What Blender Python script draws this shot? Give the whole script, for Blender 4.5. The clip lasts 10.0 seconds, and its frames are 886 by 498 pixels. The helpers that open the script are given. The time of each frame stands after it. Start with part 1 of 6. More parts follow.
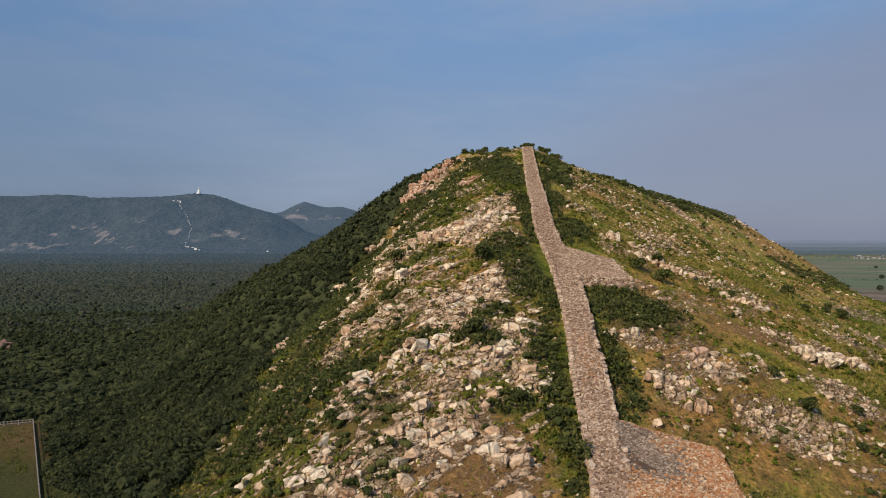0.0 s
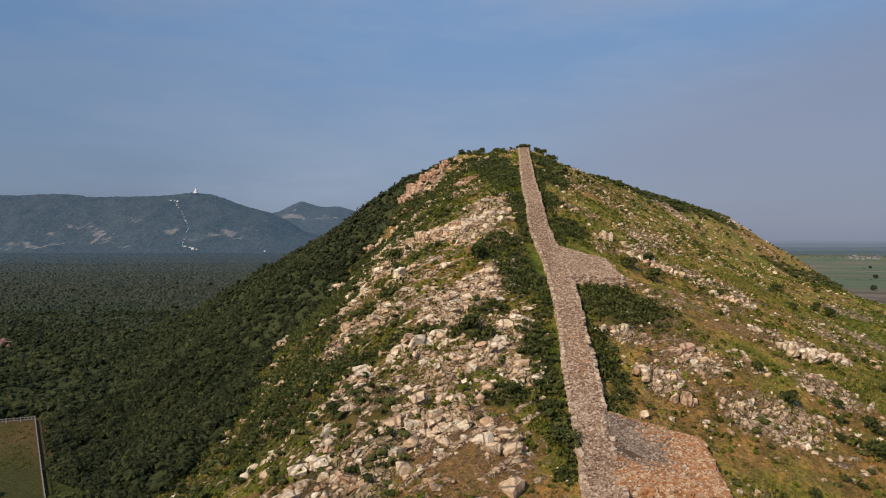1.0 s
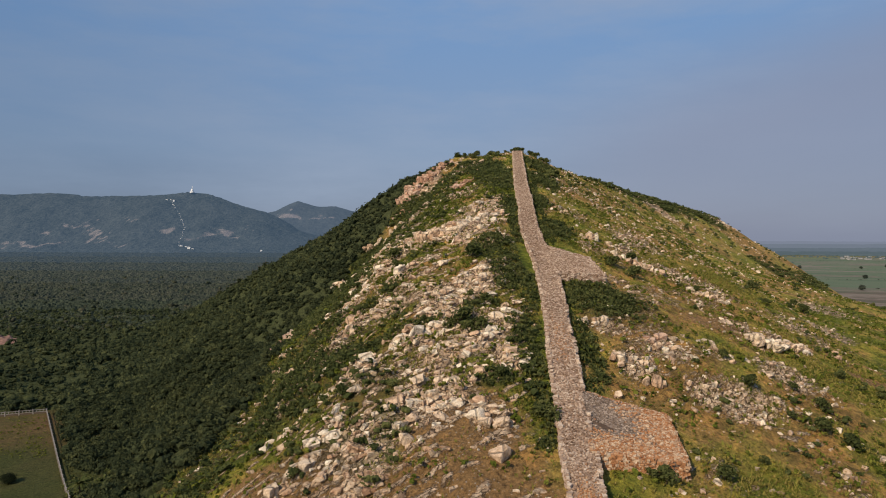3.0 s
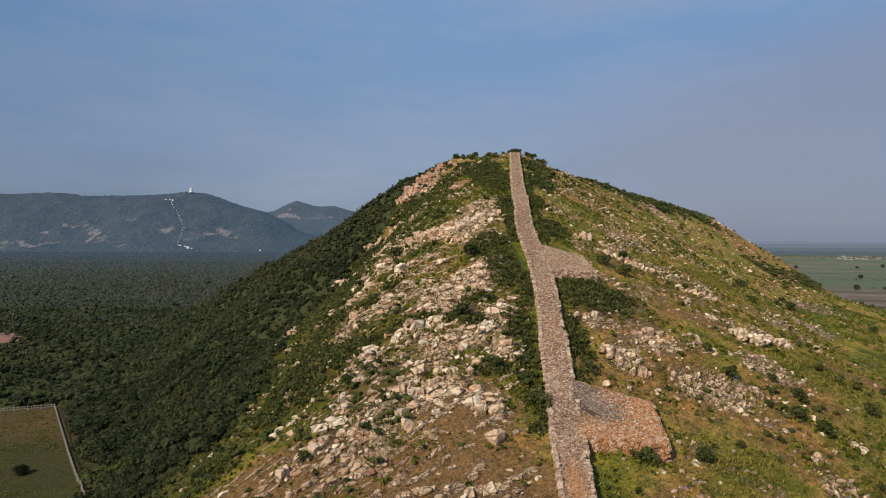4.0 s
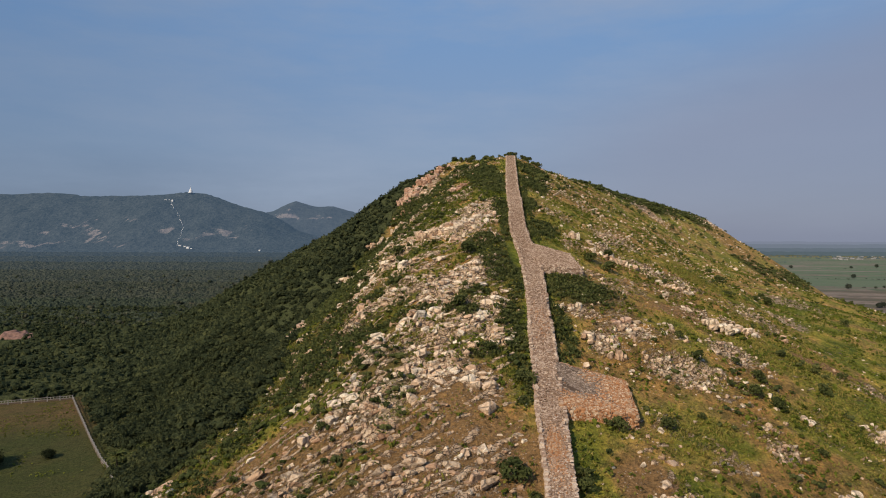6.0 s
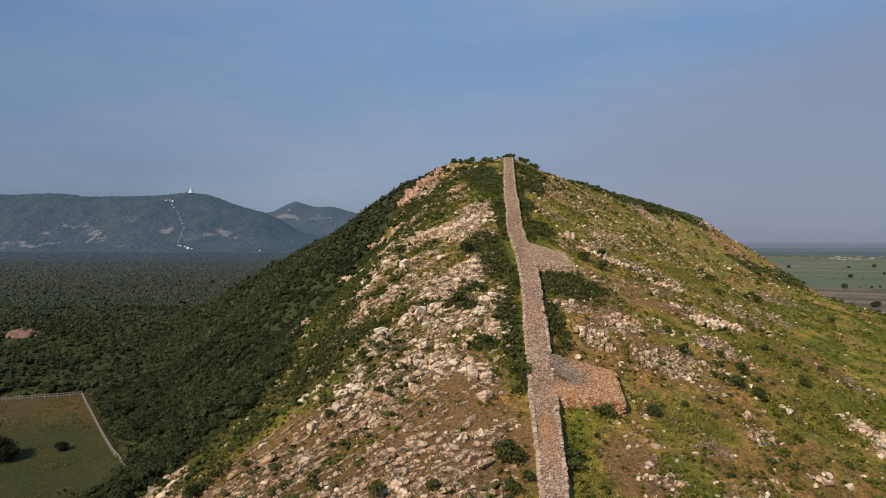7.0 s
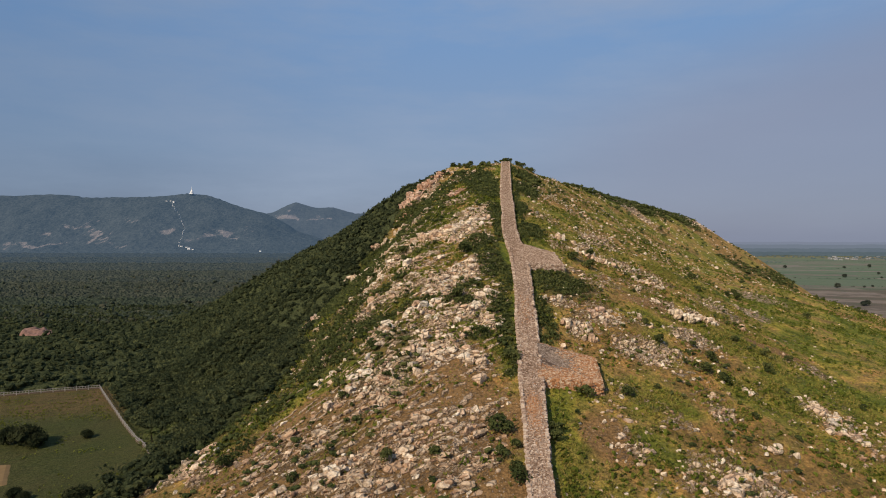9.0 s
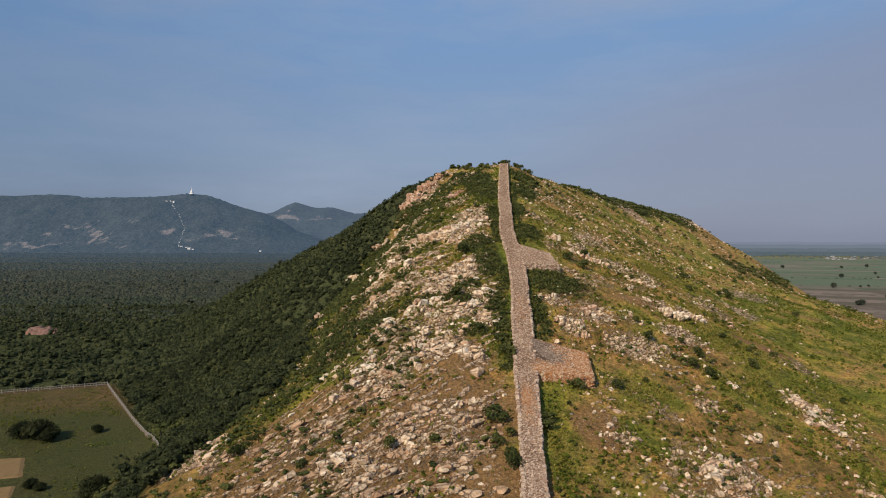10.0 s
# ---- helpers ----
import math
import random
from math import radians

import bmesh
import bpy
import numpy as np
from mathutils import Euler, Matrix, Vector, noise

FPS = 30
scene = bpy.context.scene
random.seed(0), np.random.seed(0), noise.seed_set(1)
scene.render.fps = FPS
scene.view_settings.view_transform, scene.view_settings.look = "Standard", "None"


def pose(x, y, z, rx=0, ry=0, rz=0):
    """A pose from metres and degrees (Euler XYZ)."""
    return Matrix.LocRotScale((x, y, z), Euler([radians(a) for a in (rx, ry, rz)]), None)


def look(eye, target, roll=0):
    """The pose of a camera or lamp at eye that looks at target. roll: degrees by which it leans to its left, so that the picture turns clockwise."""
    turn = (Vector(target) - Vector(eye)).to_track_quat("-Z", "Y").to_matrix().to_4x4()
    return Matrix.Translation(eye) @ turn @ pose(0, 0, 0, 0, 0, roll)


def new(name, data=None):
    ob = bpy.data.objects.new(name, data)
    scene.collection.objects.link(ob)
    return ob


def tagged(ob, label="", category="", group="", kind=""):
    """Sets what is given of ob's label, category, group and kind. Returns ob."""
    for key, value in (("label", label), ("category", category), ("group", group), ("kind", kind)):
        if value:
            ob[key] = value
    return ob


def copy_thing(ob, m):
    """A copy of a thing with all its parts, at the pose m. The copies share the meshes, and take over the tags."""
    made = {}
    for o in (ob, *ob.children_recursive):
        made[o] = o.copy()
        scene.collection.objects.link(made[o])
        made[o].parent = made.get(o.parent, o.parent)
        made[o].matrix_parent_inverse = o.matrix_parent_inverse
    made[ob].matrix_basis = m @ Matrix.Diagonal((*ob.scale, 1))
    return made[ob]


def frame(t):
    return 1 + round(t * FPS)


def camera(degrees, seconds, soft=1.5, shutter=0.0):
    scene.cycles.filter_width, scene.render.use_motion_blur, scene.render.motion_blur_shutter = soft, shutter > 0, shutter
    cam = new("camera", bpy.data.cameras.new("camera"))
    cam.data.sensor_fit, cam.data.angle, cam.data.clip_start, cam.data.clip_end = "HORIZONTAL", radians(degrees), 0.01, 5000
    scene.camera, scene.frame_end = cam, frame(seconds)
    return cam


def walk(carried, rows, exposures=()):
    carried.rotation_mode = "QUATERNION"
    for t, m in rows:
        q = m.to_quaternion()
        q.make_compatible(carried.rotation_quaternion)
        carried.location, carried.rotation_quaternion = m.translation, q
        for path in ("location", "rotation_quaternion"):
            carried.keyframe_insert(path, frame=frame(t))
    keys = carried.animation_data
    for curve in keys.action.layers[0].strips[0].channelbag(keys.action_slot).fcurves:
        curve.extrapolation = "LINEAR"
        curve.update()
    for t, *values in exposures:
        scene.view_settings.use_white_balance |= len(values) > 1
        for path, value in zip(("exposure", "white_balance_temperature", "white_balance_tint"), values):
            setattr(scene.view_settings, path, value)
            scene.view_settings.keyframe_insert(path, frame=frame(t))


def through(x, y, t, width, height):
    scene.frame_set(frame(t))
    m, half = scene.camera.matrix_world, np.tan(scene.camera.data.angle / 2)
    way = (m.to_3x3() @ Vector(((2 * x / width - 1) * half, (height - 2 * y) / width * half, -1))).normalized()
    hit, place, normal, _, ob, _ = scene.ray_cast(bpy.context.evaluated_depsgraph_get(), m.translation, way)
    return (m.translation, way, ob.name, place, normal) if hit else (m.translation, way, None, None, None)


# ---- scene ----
cam = camera(75.1, 10.0, soft=1.0)
METRES, EYE, TILT, LEAN, TURN = 60.0, 74.0, -1.2, 0.0, 0.0
ROWS = [
    (0.0, 0.0, 0.0, 0.0, 0.0, 0.0, -0.0),
    (0.5, 0.0007, -0.0261, -0.0006, -0.14, -0.01, -0.02),
    (1.0, 0.0007, -0.058, -0.0014, -0.28, -0.02, -0.05),
    (1.5, -0.0, -0.0947, -0.0022, -0.41, -0.01, -0.08),
    (2.0, -0.001, -0.1355, -0.0028, -0.52, -0.01, -0.11),
    (2.5, -0.0023, -0.1795, -0.0039, -0.6, -0.01, -0.13),
    (4.0, -0.0065, -0.3268, -0.0085, -0.82, -0.04, -0.2),
    (4.5, -0.0079, -0.379, -0.0104, -0.87, -0.03, -0.21),
    (5.0, -0.0095, -0.4326, -0.0127, -0.92, -0.03, -0.23),
    (5.5, -0.011, -0.4868, -0.0151, -0.94, -0.02, -0.21),
    (7.0, -0.0146, -0.6548, -0.022, -0.99, 0.01, -0.18),
    (7.5, -0.0158, -0.7122, -0.0238, -1.01, 0.03, -0.17),
    (8.0, -0.0171, -0.7704, -0.0241, -1.02, 0.03, -0.16),
    (8.5, -0.0186, -0.8291, -0.0236, -1.03, 0.05, -0.15),
    (9.0, -0.02, -0.8877, -0.0228, -1.03, 0.06, -0.13),
    (9.5, -0.0215, -0.9466, -0.0219, -1.03, 0.06, -0.13),
    (10.0, -0.0221, -0.9992, -0.0198, -1.08, 0.05, -0.13),
]
walk(cam, [(t, pose(0, 0, EYE, TILT, LEAN, TURN) @ pose(METRES * x, METRES * y, METRES * z, 90 + pitch, roll, yaw)) for t, x, y, z, yaw, pitch, roll in ROWS],
     exposures=[(0.0, 0.0), (8.5, 0.0), (10.0, 0.03)])

# ---- light: hazy morning sun from the west side of the ridge, pale blue sky ----
SUN_DIR = Vector((-0.68, -0.73, 0.78)).normalized()
sun = new("sun", bpy.data.lights.new("sun", "SUN"))
sun.data.energy, sun.data.angle, sun.data.color = 4.6, radians(0.9), (1.0, 0.85, 0.65)
sun.matrix_world = look(SUN_DIR * 200, (0, 0, 0))

world = bpy.data.worlds.new("sky")
scene.world = world
world.use_nodes = True
wn, wl = world.node_tree.nodes, world.node_tree.links
sky = wn.new("ShaderNodeTexSky")
sky.sky_type, sky.sun_disc = "NISHITA", False
sky.sun_elevation = math.asin(SUN_DIR.z)
sky.sun_rotation = math.atan2(SUN_DIR.x, SUN_DIR.y)
sky.air_density, sky.dust_density, sky.ozone_density = 1.0, 1.5, 1.5
wn["Background"].inputs["Strength"].default_value = 1.0
scaled = wn.new("ShaderNodeMix")
scaled.data_type, scaled.blend_type = "RGBA", "MULTIPLY"
scaled.inputs["Factor"].default_value = 1.0
scaled.inputs["B"].default_value = (0.045, 0.048, 0.058, 1)
wl.new(sky.outputs[0], scaled.inputs["A"])
# summer haze that evens the sky out, thicker and greyer towards the horizon
geo = wn.new("ShaderNodeTexCoord")
sep = wn.new("ShaderNodeSeparateXYZ")
wl.new(geo.outputs["Generated"], sep.inputs[0])
haze = wn.new("ShaderNodeValToRGB")
haze.color_ramp.elements[0].position, haze.color_ramp.elements[0].color = 0.0, (0.205, 0.230, 0.308, 1)
haze.color_ramp.elements[1].position, haze.color_ramp.elements[1].color = 0.40, (0.175, 0.335, 0.610, 1)
middle = haze.color_ramp.elements.new(0.14)
middle.color = (0.255, 0.345, 0.490, 1)
wl.new(sep.outputs["Z"], haze.inputs[0])
# thin high cloud
stretch = wn.new("ShaderNodeMapping")
stretch.inputs["Scale"].default_value = (1.2, 1.2, 5.0)
stretch.inputs["Rotation"].default_value = (0.25, 0.1, 0.0)
wl.new(geo.outputs["Generated"], stretch.inputs[0])
veil = wn.new("ShaderNodeTexNoise")
veil.inputs["Scale"].default_value, veil.inputs["Detail"].default_value, veil.inputs["Roughness"].default_value = 1.6, 7, 0.6
wl.new(stretch.outputs[0], veil.inputs["Vector"])
veil_amount = wn.new("ShaderNodeMapRange")
veil_amount.inputs["From Min"].default_value, veil_amount.inputs["From Max"].default_value = 0.42, 0.72
veil_amount.inputs["To Max"].default_value = 0.75
wl.new(veil.outputs["Fac"], veil_amount.inputs["Value"])
milky = wn.new("ShaderNodeMix")
milky.data_type = "RGBA"
wl.new(veil_amount.outputs[0], milky.inputs["Factor"])
wl.new(haze.outputs[0], milky.inputs["A"])
milky.inputs["B"].default_value = (0.33, 0.40, 0.53, 1)
blend = wn.new("ShaderNodeMix")
blend.data_type = "RGBA"
blend.inputs["Factor"].default_value = 0.8
wl.new(scaled.outputs["Result"], blend.inputs["A"])
# a low bank of pinkish haze in the north-east, under a slanting upper edge; the west is dimmer
def sky_math(op, a, b):
    m = wn.new("ShaderNodeMath")
    m.operation = op
    for k, v in enumerate((a, b)):
        if isinstance(v, (int, float)):
            m.inputs[k].default_value = v
        else:
            wl.new(v, m.inputs[k])
    return m.outputs[0]


def sky_range(v, a, b, c, d):
    m = wn.new("ShaderNodeMapRange")
    m.interpolation_type = "SMOOTHSTEP"
    for k, x in enumerate((a, b, c, d)):
        m.inputs[k + 1].default_value = x
    wl.new(v, m.inputs[0])
    return m.outputs[0]


slant = sky_math("SUBTRACT", sep.outputs["Z"], sky_math("MULTIPLY", sep.outputs["X"], 0.24))
slant = sky_math("ADD", slant, sky_math("MULTIPLY", veil.outputs["Fac"], 0.10))
bank_amount = sky_math("MULTIPLY", sky_range(slant, 0.27, 0.10, 0.0, 0.8), sky_range(sep.outputs["X"], 0.0, 0.42, 0.0, 1.0))
bank = wn.new("ShaderNodeMix")
bank.data_type = "RGBA"
wl.new(bank_amount, bank.inputs["Factor"])
wl.new(milky.outputs["Result"], bank.inputs["A"])
bank.inputs["B"].default_value = (0.262, 0.290, 0.392, 1)
dim = wn.new("ShaderNodeMix")
dim.data_type, dim.blend_type = "RGBA", "MULTIPLY"
dim.inputs["Factor"].default_value = 1.0
wl.new(bank.outputs["Result"], dim.inputs["A"])
west = wn.new("ShaderNodeCombineColor")
for k, low in enumerate((0.72, 0.80, 0.86)):
    wl.new(sky_range(sep.outputs["X"], -0.75, 0.05, low, 1.06), west.inputs[k])
wl.new(west.outputs[0], dim.inputs["B"])
wl.new(dim.outputs["Result"], blend.inputs["B"])
wl.new(blend.outputs["Result"], wn["Background"].inputs["Color"])


# ---- noise and shaping helpers ----
def hash01(ix, iy, seed):
    h = (ix.astype(np.int64) * 374761393 + iy.astype(np.int64) * 668265263 + seed * 974711) & 0xFFFFFFFF
    h = ((h ^ (h >> 13)) * 1274126177) & 0xFFFFFFFF
    return ((h ^ (h >> 16)) & 0xFFFFFF) / float(0xFFFFFF)


def vnoise(x, y, seed=0):
    x, y = np.asarray(x, float), np.asarray(y, float)
    ix, iy = np.floor(x), np.floor(y)
    fx, fy = x - ix, y - iy
    fx, fy = fx * fx * (3 - 2 * fx), fy * fy * (3 - 2 * fy)
    a, b = hash01(ix, iy, seed), hash01(ix + 1, iy, seed)
    c, d = hash01(ix, iy + 1, seed), hash01(ix + 1, iy + 1, seed)
    return (a + (b - a) * fx) * (1 - fy) + (c + (d - c) * fx) * fy


def domes(x, y, cell, seed):
    """Rounded tops packed side by side, 0 to 1 high, of uneven size."""
    gx, gy = np.floor(x / cell), np.floor(y / cell)
    best = np.zeros(np.shape(x))
    for dx in (-1, 0, 1):
        for dy in (-1, 0, 1):
            jx, jy = hash01(gx + dx, gy + dy, seed), hash01(gx + dx, gy + dy, seed + 50)
            r = 0.55 + 0.4 * hash01(gx + dx, gy + dy, seed + 90)
            d = np.hypot(x / cell - gx - dx - jx, y / cell - gy - dy - jy) / r
            best = np.maximum(best, np.sqrt(np.clip(1 - d * d, 0, 1)) * r)
    return best


def fbm(x, y, size, seed=0, octaves=4):
    """Smooth noise between about -1 and 1, with its largest forms size metres across."""
    total, amp, norm = 0.0, 1.0, 0.0
    for k in range(octaves):
        total = total + amp * (vnoise(x / size, y / size, seed + 17 * k) * 2 - 1)
        norm += amp
        size, amp = size / 2.03, amp * 0.5
    return total / norm * 1.5


def smooth(a, b, v):
    t = np.clip((np.asarray(v, float) - a) / (b - a), 0, 1)
    return t * t * (3 - 2 * t)


def softmax(a, b, k):
    h = np.clip(0.5 + 0.5 * (a - b) / k, 0, 1)
    return b + (a - b) * h + k * h * (1 - h)


# ---- plan of the ridge ----
# the old wall climbs along the crest: distance ahead, its middle line, its top
CREST_Y = np.array([-160, -80, -10, 27, 31, 37, 44, 52, 62, 72, 80, 88, 97, 108, 120, 128, 139, 148, 158, 166, 192, 214, 283, 340, 430, 600, 800])
CREST_X = np.array([0, 5, 10, 14.5, 15.1, 15.7, 16.6, 17.5, 18.65, 19.8, 20.7, 21.5, 22.6, 23.6, 24.2, 24.2, 24.5, 25.3, 26.6, 27.4, 29.9, 32.6, 41.2, 45, 48, 50, 50])
TOP_Y = np.array([-160, -80, -10, 27, 50, 72, 88, 108, 126, 150, 192, 283, 340, 430, 600, 800])
CREST_Z = np.array([0, 6, 21, 33.5, 42.3, 50.2, 58.0, 65.6, 72.0, 80.5, 93.2, 118.4, 115, 95, 40, 0])
FINE = np.linspace(-160, 800, 1921)


def eased(at, values, width):
    v = np.interp(FINE, at, values)
    k = np.ones(width) / width
    return np.convolve(np.pad(v, width, mode="edge"), k, "same")[width:-width]


FINE_X, FINE_Z = eased(CREST_Y, CREST_X, 9), eased(TOP_Y, CREST_Z, 13)


def wall_x(y):
    return np.interp(y, FINE, FINE_X)


def wall_top(y):
    return np.interp(y, FINE, FINE_Z)


# how far the ground has fallen, as a share of the crest's height, by distance from the wall
LEFT_U, LEFT_F = [0, 14, 28, 40, 55, 75, 95, 110, 128, 150], [0, 0.005, 0.05, 0.15, 0.31, 0.52, 0.70, 0.87, 0.97, 1.0]
RIGHT_U, RIGHT_F = [0, 8, 20, 35, 55, 88, 160, 250, 340], [0, 0.015, 0.06, 0.13, 0.22, 0.42, 0.60, 0.84, 1.0]
SPUR_EAST = [(46, 297, 115), (128, 400, 107.5), (236, 500, 94), (272, 510, 77), (298, 500, 54), (328, 490, 24)]
SPUR_WEST = [(42, 294, 117.6), (14, 296, 117.6), (-9, 304, 106.4), (-23, 318, 96.5), (-48, 352, 84), (-109, 385, 54), (-160, 410, 26), (-220, 430, 0)]


def spur(x, y, line, slope, round_):
    best = np.full(np.shape(x), -1e3)
    for (x0, y0, z0), (x1, y1, z1) in zip(line, line[1:]):
        dx, dy = x1 - x0, y1 - y0
        t = np.clip(((x - x0) * dx + (y - y0) * dy) / (dx * dx + dy * dy), 0, 1)
        d = np.hypot(x - x0 - t * dx, y - y0 - t * dy)
        best = np.maximum(best, z0 + t * (z1 - z0) - slope * (np.sqrt(d * d + round_ * round_) - round_))
    return best


def ridge(x, y):
    """The bare form of the hill, with no small relief."""
    u = x - wall_x(y)
    f = np.where(u < 0, np.interp(-u, LEFT_U, LEFT_F), np.interp(u, RIGHT_U, RIGHT_F))
    z = (wall_top(y) - np.where(u < 0, 0.9, 1.6)) * (1 - f)
    z = z * (1 - 0.6 * spots(x, y, [(-88, 116, 16, 28)], 0.9))
    z = softmax(z, spur(x, y, SPUR_EAST, 0.75, 14), 6)
    z = softmax(z, spur(x, y, SPUR_WEST, 0.8, 8), 6)
    return softmax(z, 0 * z, 4)


ROCKS_WEST = [(-0.6, 143, 6, 30), (9, 139, 5, 26), (15, 147, 4, 18), (-9.6, 124, 3, 8), (8.8, 104.5, 4, 16), (12.6, 106, 2, 4), (-18.5, 111, 3, 12), (-55, 205, 4, 14),
              (-53, 152, 3, 12), (-3.9, 89, 4.5, 26), (1.3, 82.5, 4, 24), (12.4, 80.5, 3.5, 18), (0, 73, 7, 46), (-16, 73, 2.5, 7), (-13, 158, 6, 26), (-25, 180, 7, 28)]
ROCKS_LOW = [(-11, 110, 5, 22), (8.6, 190, 6, 20), (-14, 86, 4, 16), (7, 85, 4, 26), (-12, 67, 5, 26), (8, 67, 4, 16), (-21.6, 65.5, 3, 7), (-12, 39, 9, 18), (-26, 53, 8, 16),
             (0, 45, 12, 46), (-50, 66, 5, 16), (-45, 59, 4, 10), (-56, 79, 3, 10), (-57, 69, 6, 12), (-16.6, 245, 4, 14), (-6, 272, 5, 16), (-3, 268, 5, 18), (-20, 128, 5, 18), (4, 96, 5, 24)]
ROCKS_EAST = [(40.6, 137, 4, 16), (49.6, 142, 4, 16), (62, 137, 7, 26), (72, 136, 7, 24), (32, 93, 3, 12), (34, 83, 4, 18), (41, 89, 5, 26), (65, 109, 7, 30), (75, 111, 4, 16), (49, 79, 6, 22),
              (65, 92, 7, 26), (53, 41, 6, 44), (86, 70, 7, 36), (54, 80, 4, 14), (57, 60, 3, 10), (33, 46, 4, 20), (44, 79, 4, 16), (60, 160, 9, 26), (100, 100, 8, 20), (140, 190, 12, 24),
              (246, 490, 14, 50), (228, 478, 14, 40), (266, 498, 8, 40), (205, 462, 14, 24), (90, 130, 9, 34), (112, 150, 8, 20), (150, 380, 16, 24)]


def bands(x, y):
    """Long bands across the west slope: bedrock where high, scrub where low."""
    a, b = 0.86 * x + 0.5 * y, -0.5 * x + 0.86 * y
    return fbm(a * 0.33, b, 6.5, 64, 3)


def rock_share(x, y):
    """Where bedrock breaks through the turf."""
    best = np.zeros(np.shape(x))
    for cx, cy, rr, _ in ROCKS_WEST + ROCKS_LOW + ROCKS_EAST:
        d = np.hypot(x - cx, y - cy) / (1.35 * rr)
        best = np.maximum(best, 1 - smooth(0.35, 1.15, d))
    u = x - wall_x(y)
    near = smooth(-75, -45, u) * smooth(120, 60, u) * smooth(300, 270, y)
    best = np.maximum(best, near * np.where(u < 0, 0.95 * smooth(-0.05, 0.45, bands(x, y)), 0.75 * smooth(0.05, 0.6, fbm(x, y, 13, 36, 4))))
    return best * smooth(4.0, 6.5, np.abs(u)) * (1 - 0.45 * spots(x, y, BARE))


def beds(x, y):
    """Tilted, broken beds of rock: blocks of uneven height with sharp steps."""
    a, b = 0.86 * x + 0.5 * y, -0.5 * x + 0.86 * y
    a, b = a + 0.8 * fbm(x, y, 5, 27, 2), b + 0.8 * fbm(x, y, 5, 28, 2)
    h = 0.0
    for la, lb, amp, seed in ((3.4, 1.7, 0.9, 1), (1.7, 0.95, 0.6, 2)):
        row = np.floor(b / lb)
        cell = np.floor(a / la + 0.5 * (row % 2))
        r = hash01(cell, row, 300 + seed)
        lean = (b / lb - row) - 0.5
        h = h + amp * (r * r * 1.4 - 0.35 + 0.45 * lean * r)
    return h


def ledges(x, y):
    """Broken ledges along the strike of the beds: their height, and how bare the rock of their brows is."""
    a, b = 0.86 * x + 0.5 * y, -0.5 * x + 0.86 * y
    w = b / 1.9 + 0.6 * fbm(x, y, 12, 141, 3) + 0.2 * fbm(x, y, 2.6, 142, 2)
    row = np.floor(w)
    s = w - row
    seg = a / 3.8 + 0.6 * fbm(x, y, 4, 143, 2) + row * 0.37
    cell = np.floor(seg)
    q = seg - cell
    u = x - wall_x(y)
    zone = smooth(-64, -50, u) * smooth(-4, -8, u) * smooth(230, 170, y) + 0.7 * smooth(8, 14, u) * smooth(0.1, 0.5, fbm(x, y, 19, 37, 3)) * smooth(130, 90, u) * smooth(260, 200, y)
    strong = zone * smooth(0.22, 0.5, hash01(cell, row, 144) + 0.3 * rock_share(x, y) - 0.25 * smooth(0.1, 0.6, fbm(x, y, 10, 146, 2))) * smooth(0, 0.2, q) * smooth(1, 0.8, q)
    size = 0.35 + 0.65 * hash01(cell, row, 145)
    return 0.85 * strong * size * (1 - s) ** 1.2, strong * smooth(0.45 + 0.4 * size, 0.25, s)


def ground(x, y):
    x, y = np.asarray(x, float), np.asarray(y, float)
    z = ridge(x, y)
    z = z + rock_share(x, y) * beds(x, y) * 0.8 + ledges(x, y)[0]
    hill = smooth(2, 14, z)
    u = np.abs(x - wall_x(y))
    near = smooth(1.5, 9, u)
    z = z + hill * near * (1.1 * fbm(x, y, 26, 3, 3) + 0.45 * fbm(x, y, 6.5, 8, 3))
    z = z + (1 - hill) * 0.25 * fbm(x, y, 60, 5, 2) * smooth(2500, 600, np.hypot(x, y))
    return z



# ---- what grows and lies where ----
def spots(x, y, table, soft=0.6):
    """1 inside any of the ellipses (middle, half widths), 0 outside, with a soft rim."""
    best = np.zeros(np.shape(x))
    for cx, cy, rx, ry in table:
        best = np.maximum(best, 1 - smooth(1 - soft, 1 + soft * 0.5, np.hypot((x - cx) / rx, (y - cy) / ry)))
    return best


THICKET = [(16.0, 82, 3.5, 15), (15.5, 112, 5, 14), (13.5, 126, 6, 9), (34, 103, 9, 9), (32.5, 144, 5, 10), (26.3, 86, 2.0, 11),
           (22, 208, 8, 26), (21, 238, 9, 22), (41, 214, 7, 20), (49, 252, 8, 20), (6.7, 89, 3, 2.5), (22, 160, 3, 16), (33, 175, 4, 12),
           (-28, 95, 7, 9), (-18, 94, 5, 5), (-68, 75, 6, 5), (-58.7, 70, 5, 4), (-66, 92, 5, 5), (-92, 148, 5, 8), (-100, 164, 5, 8), (-74, 98, 6, 8), (-70, 84, 6, 6), (-20, 200, 10, 16), (-6, 230, 9, 14), (-30, 232, 10, 20), (-14, 256, 8, 12), (-38, 170, 9, 20), (8, 262, 12, 12)]
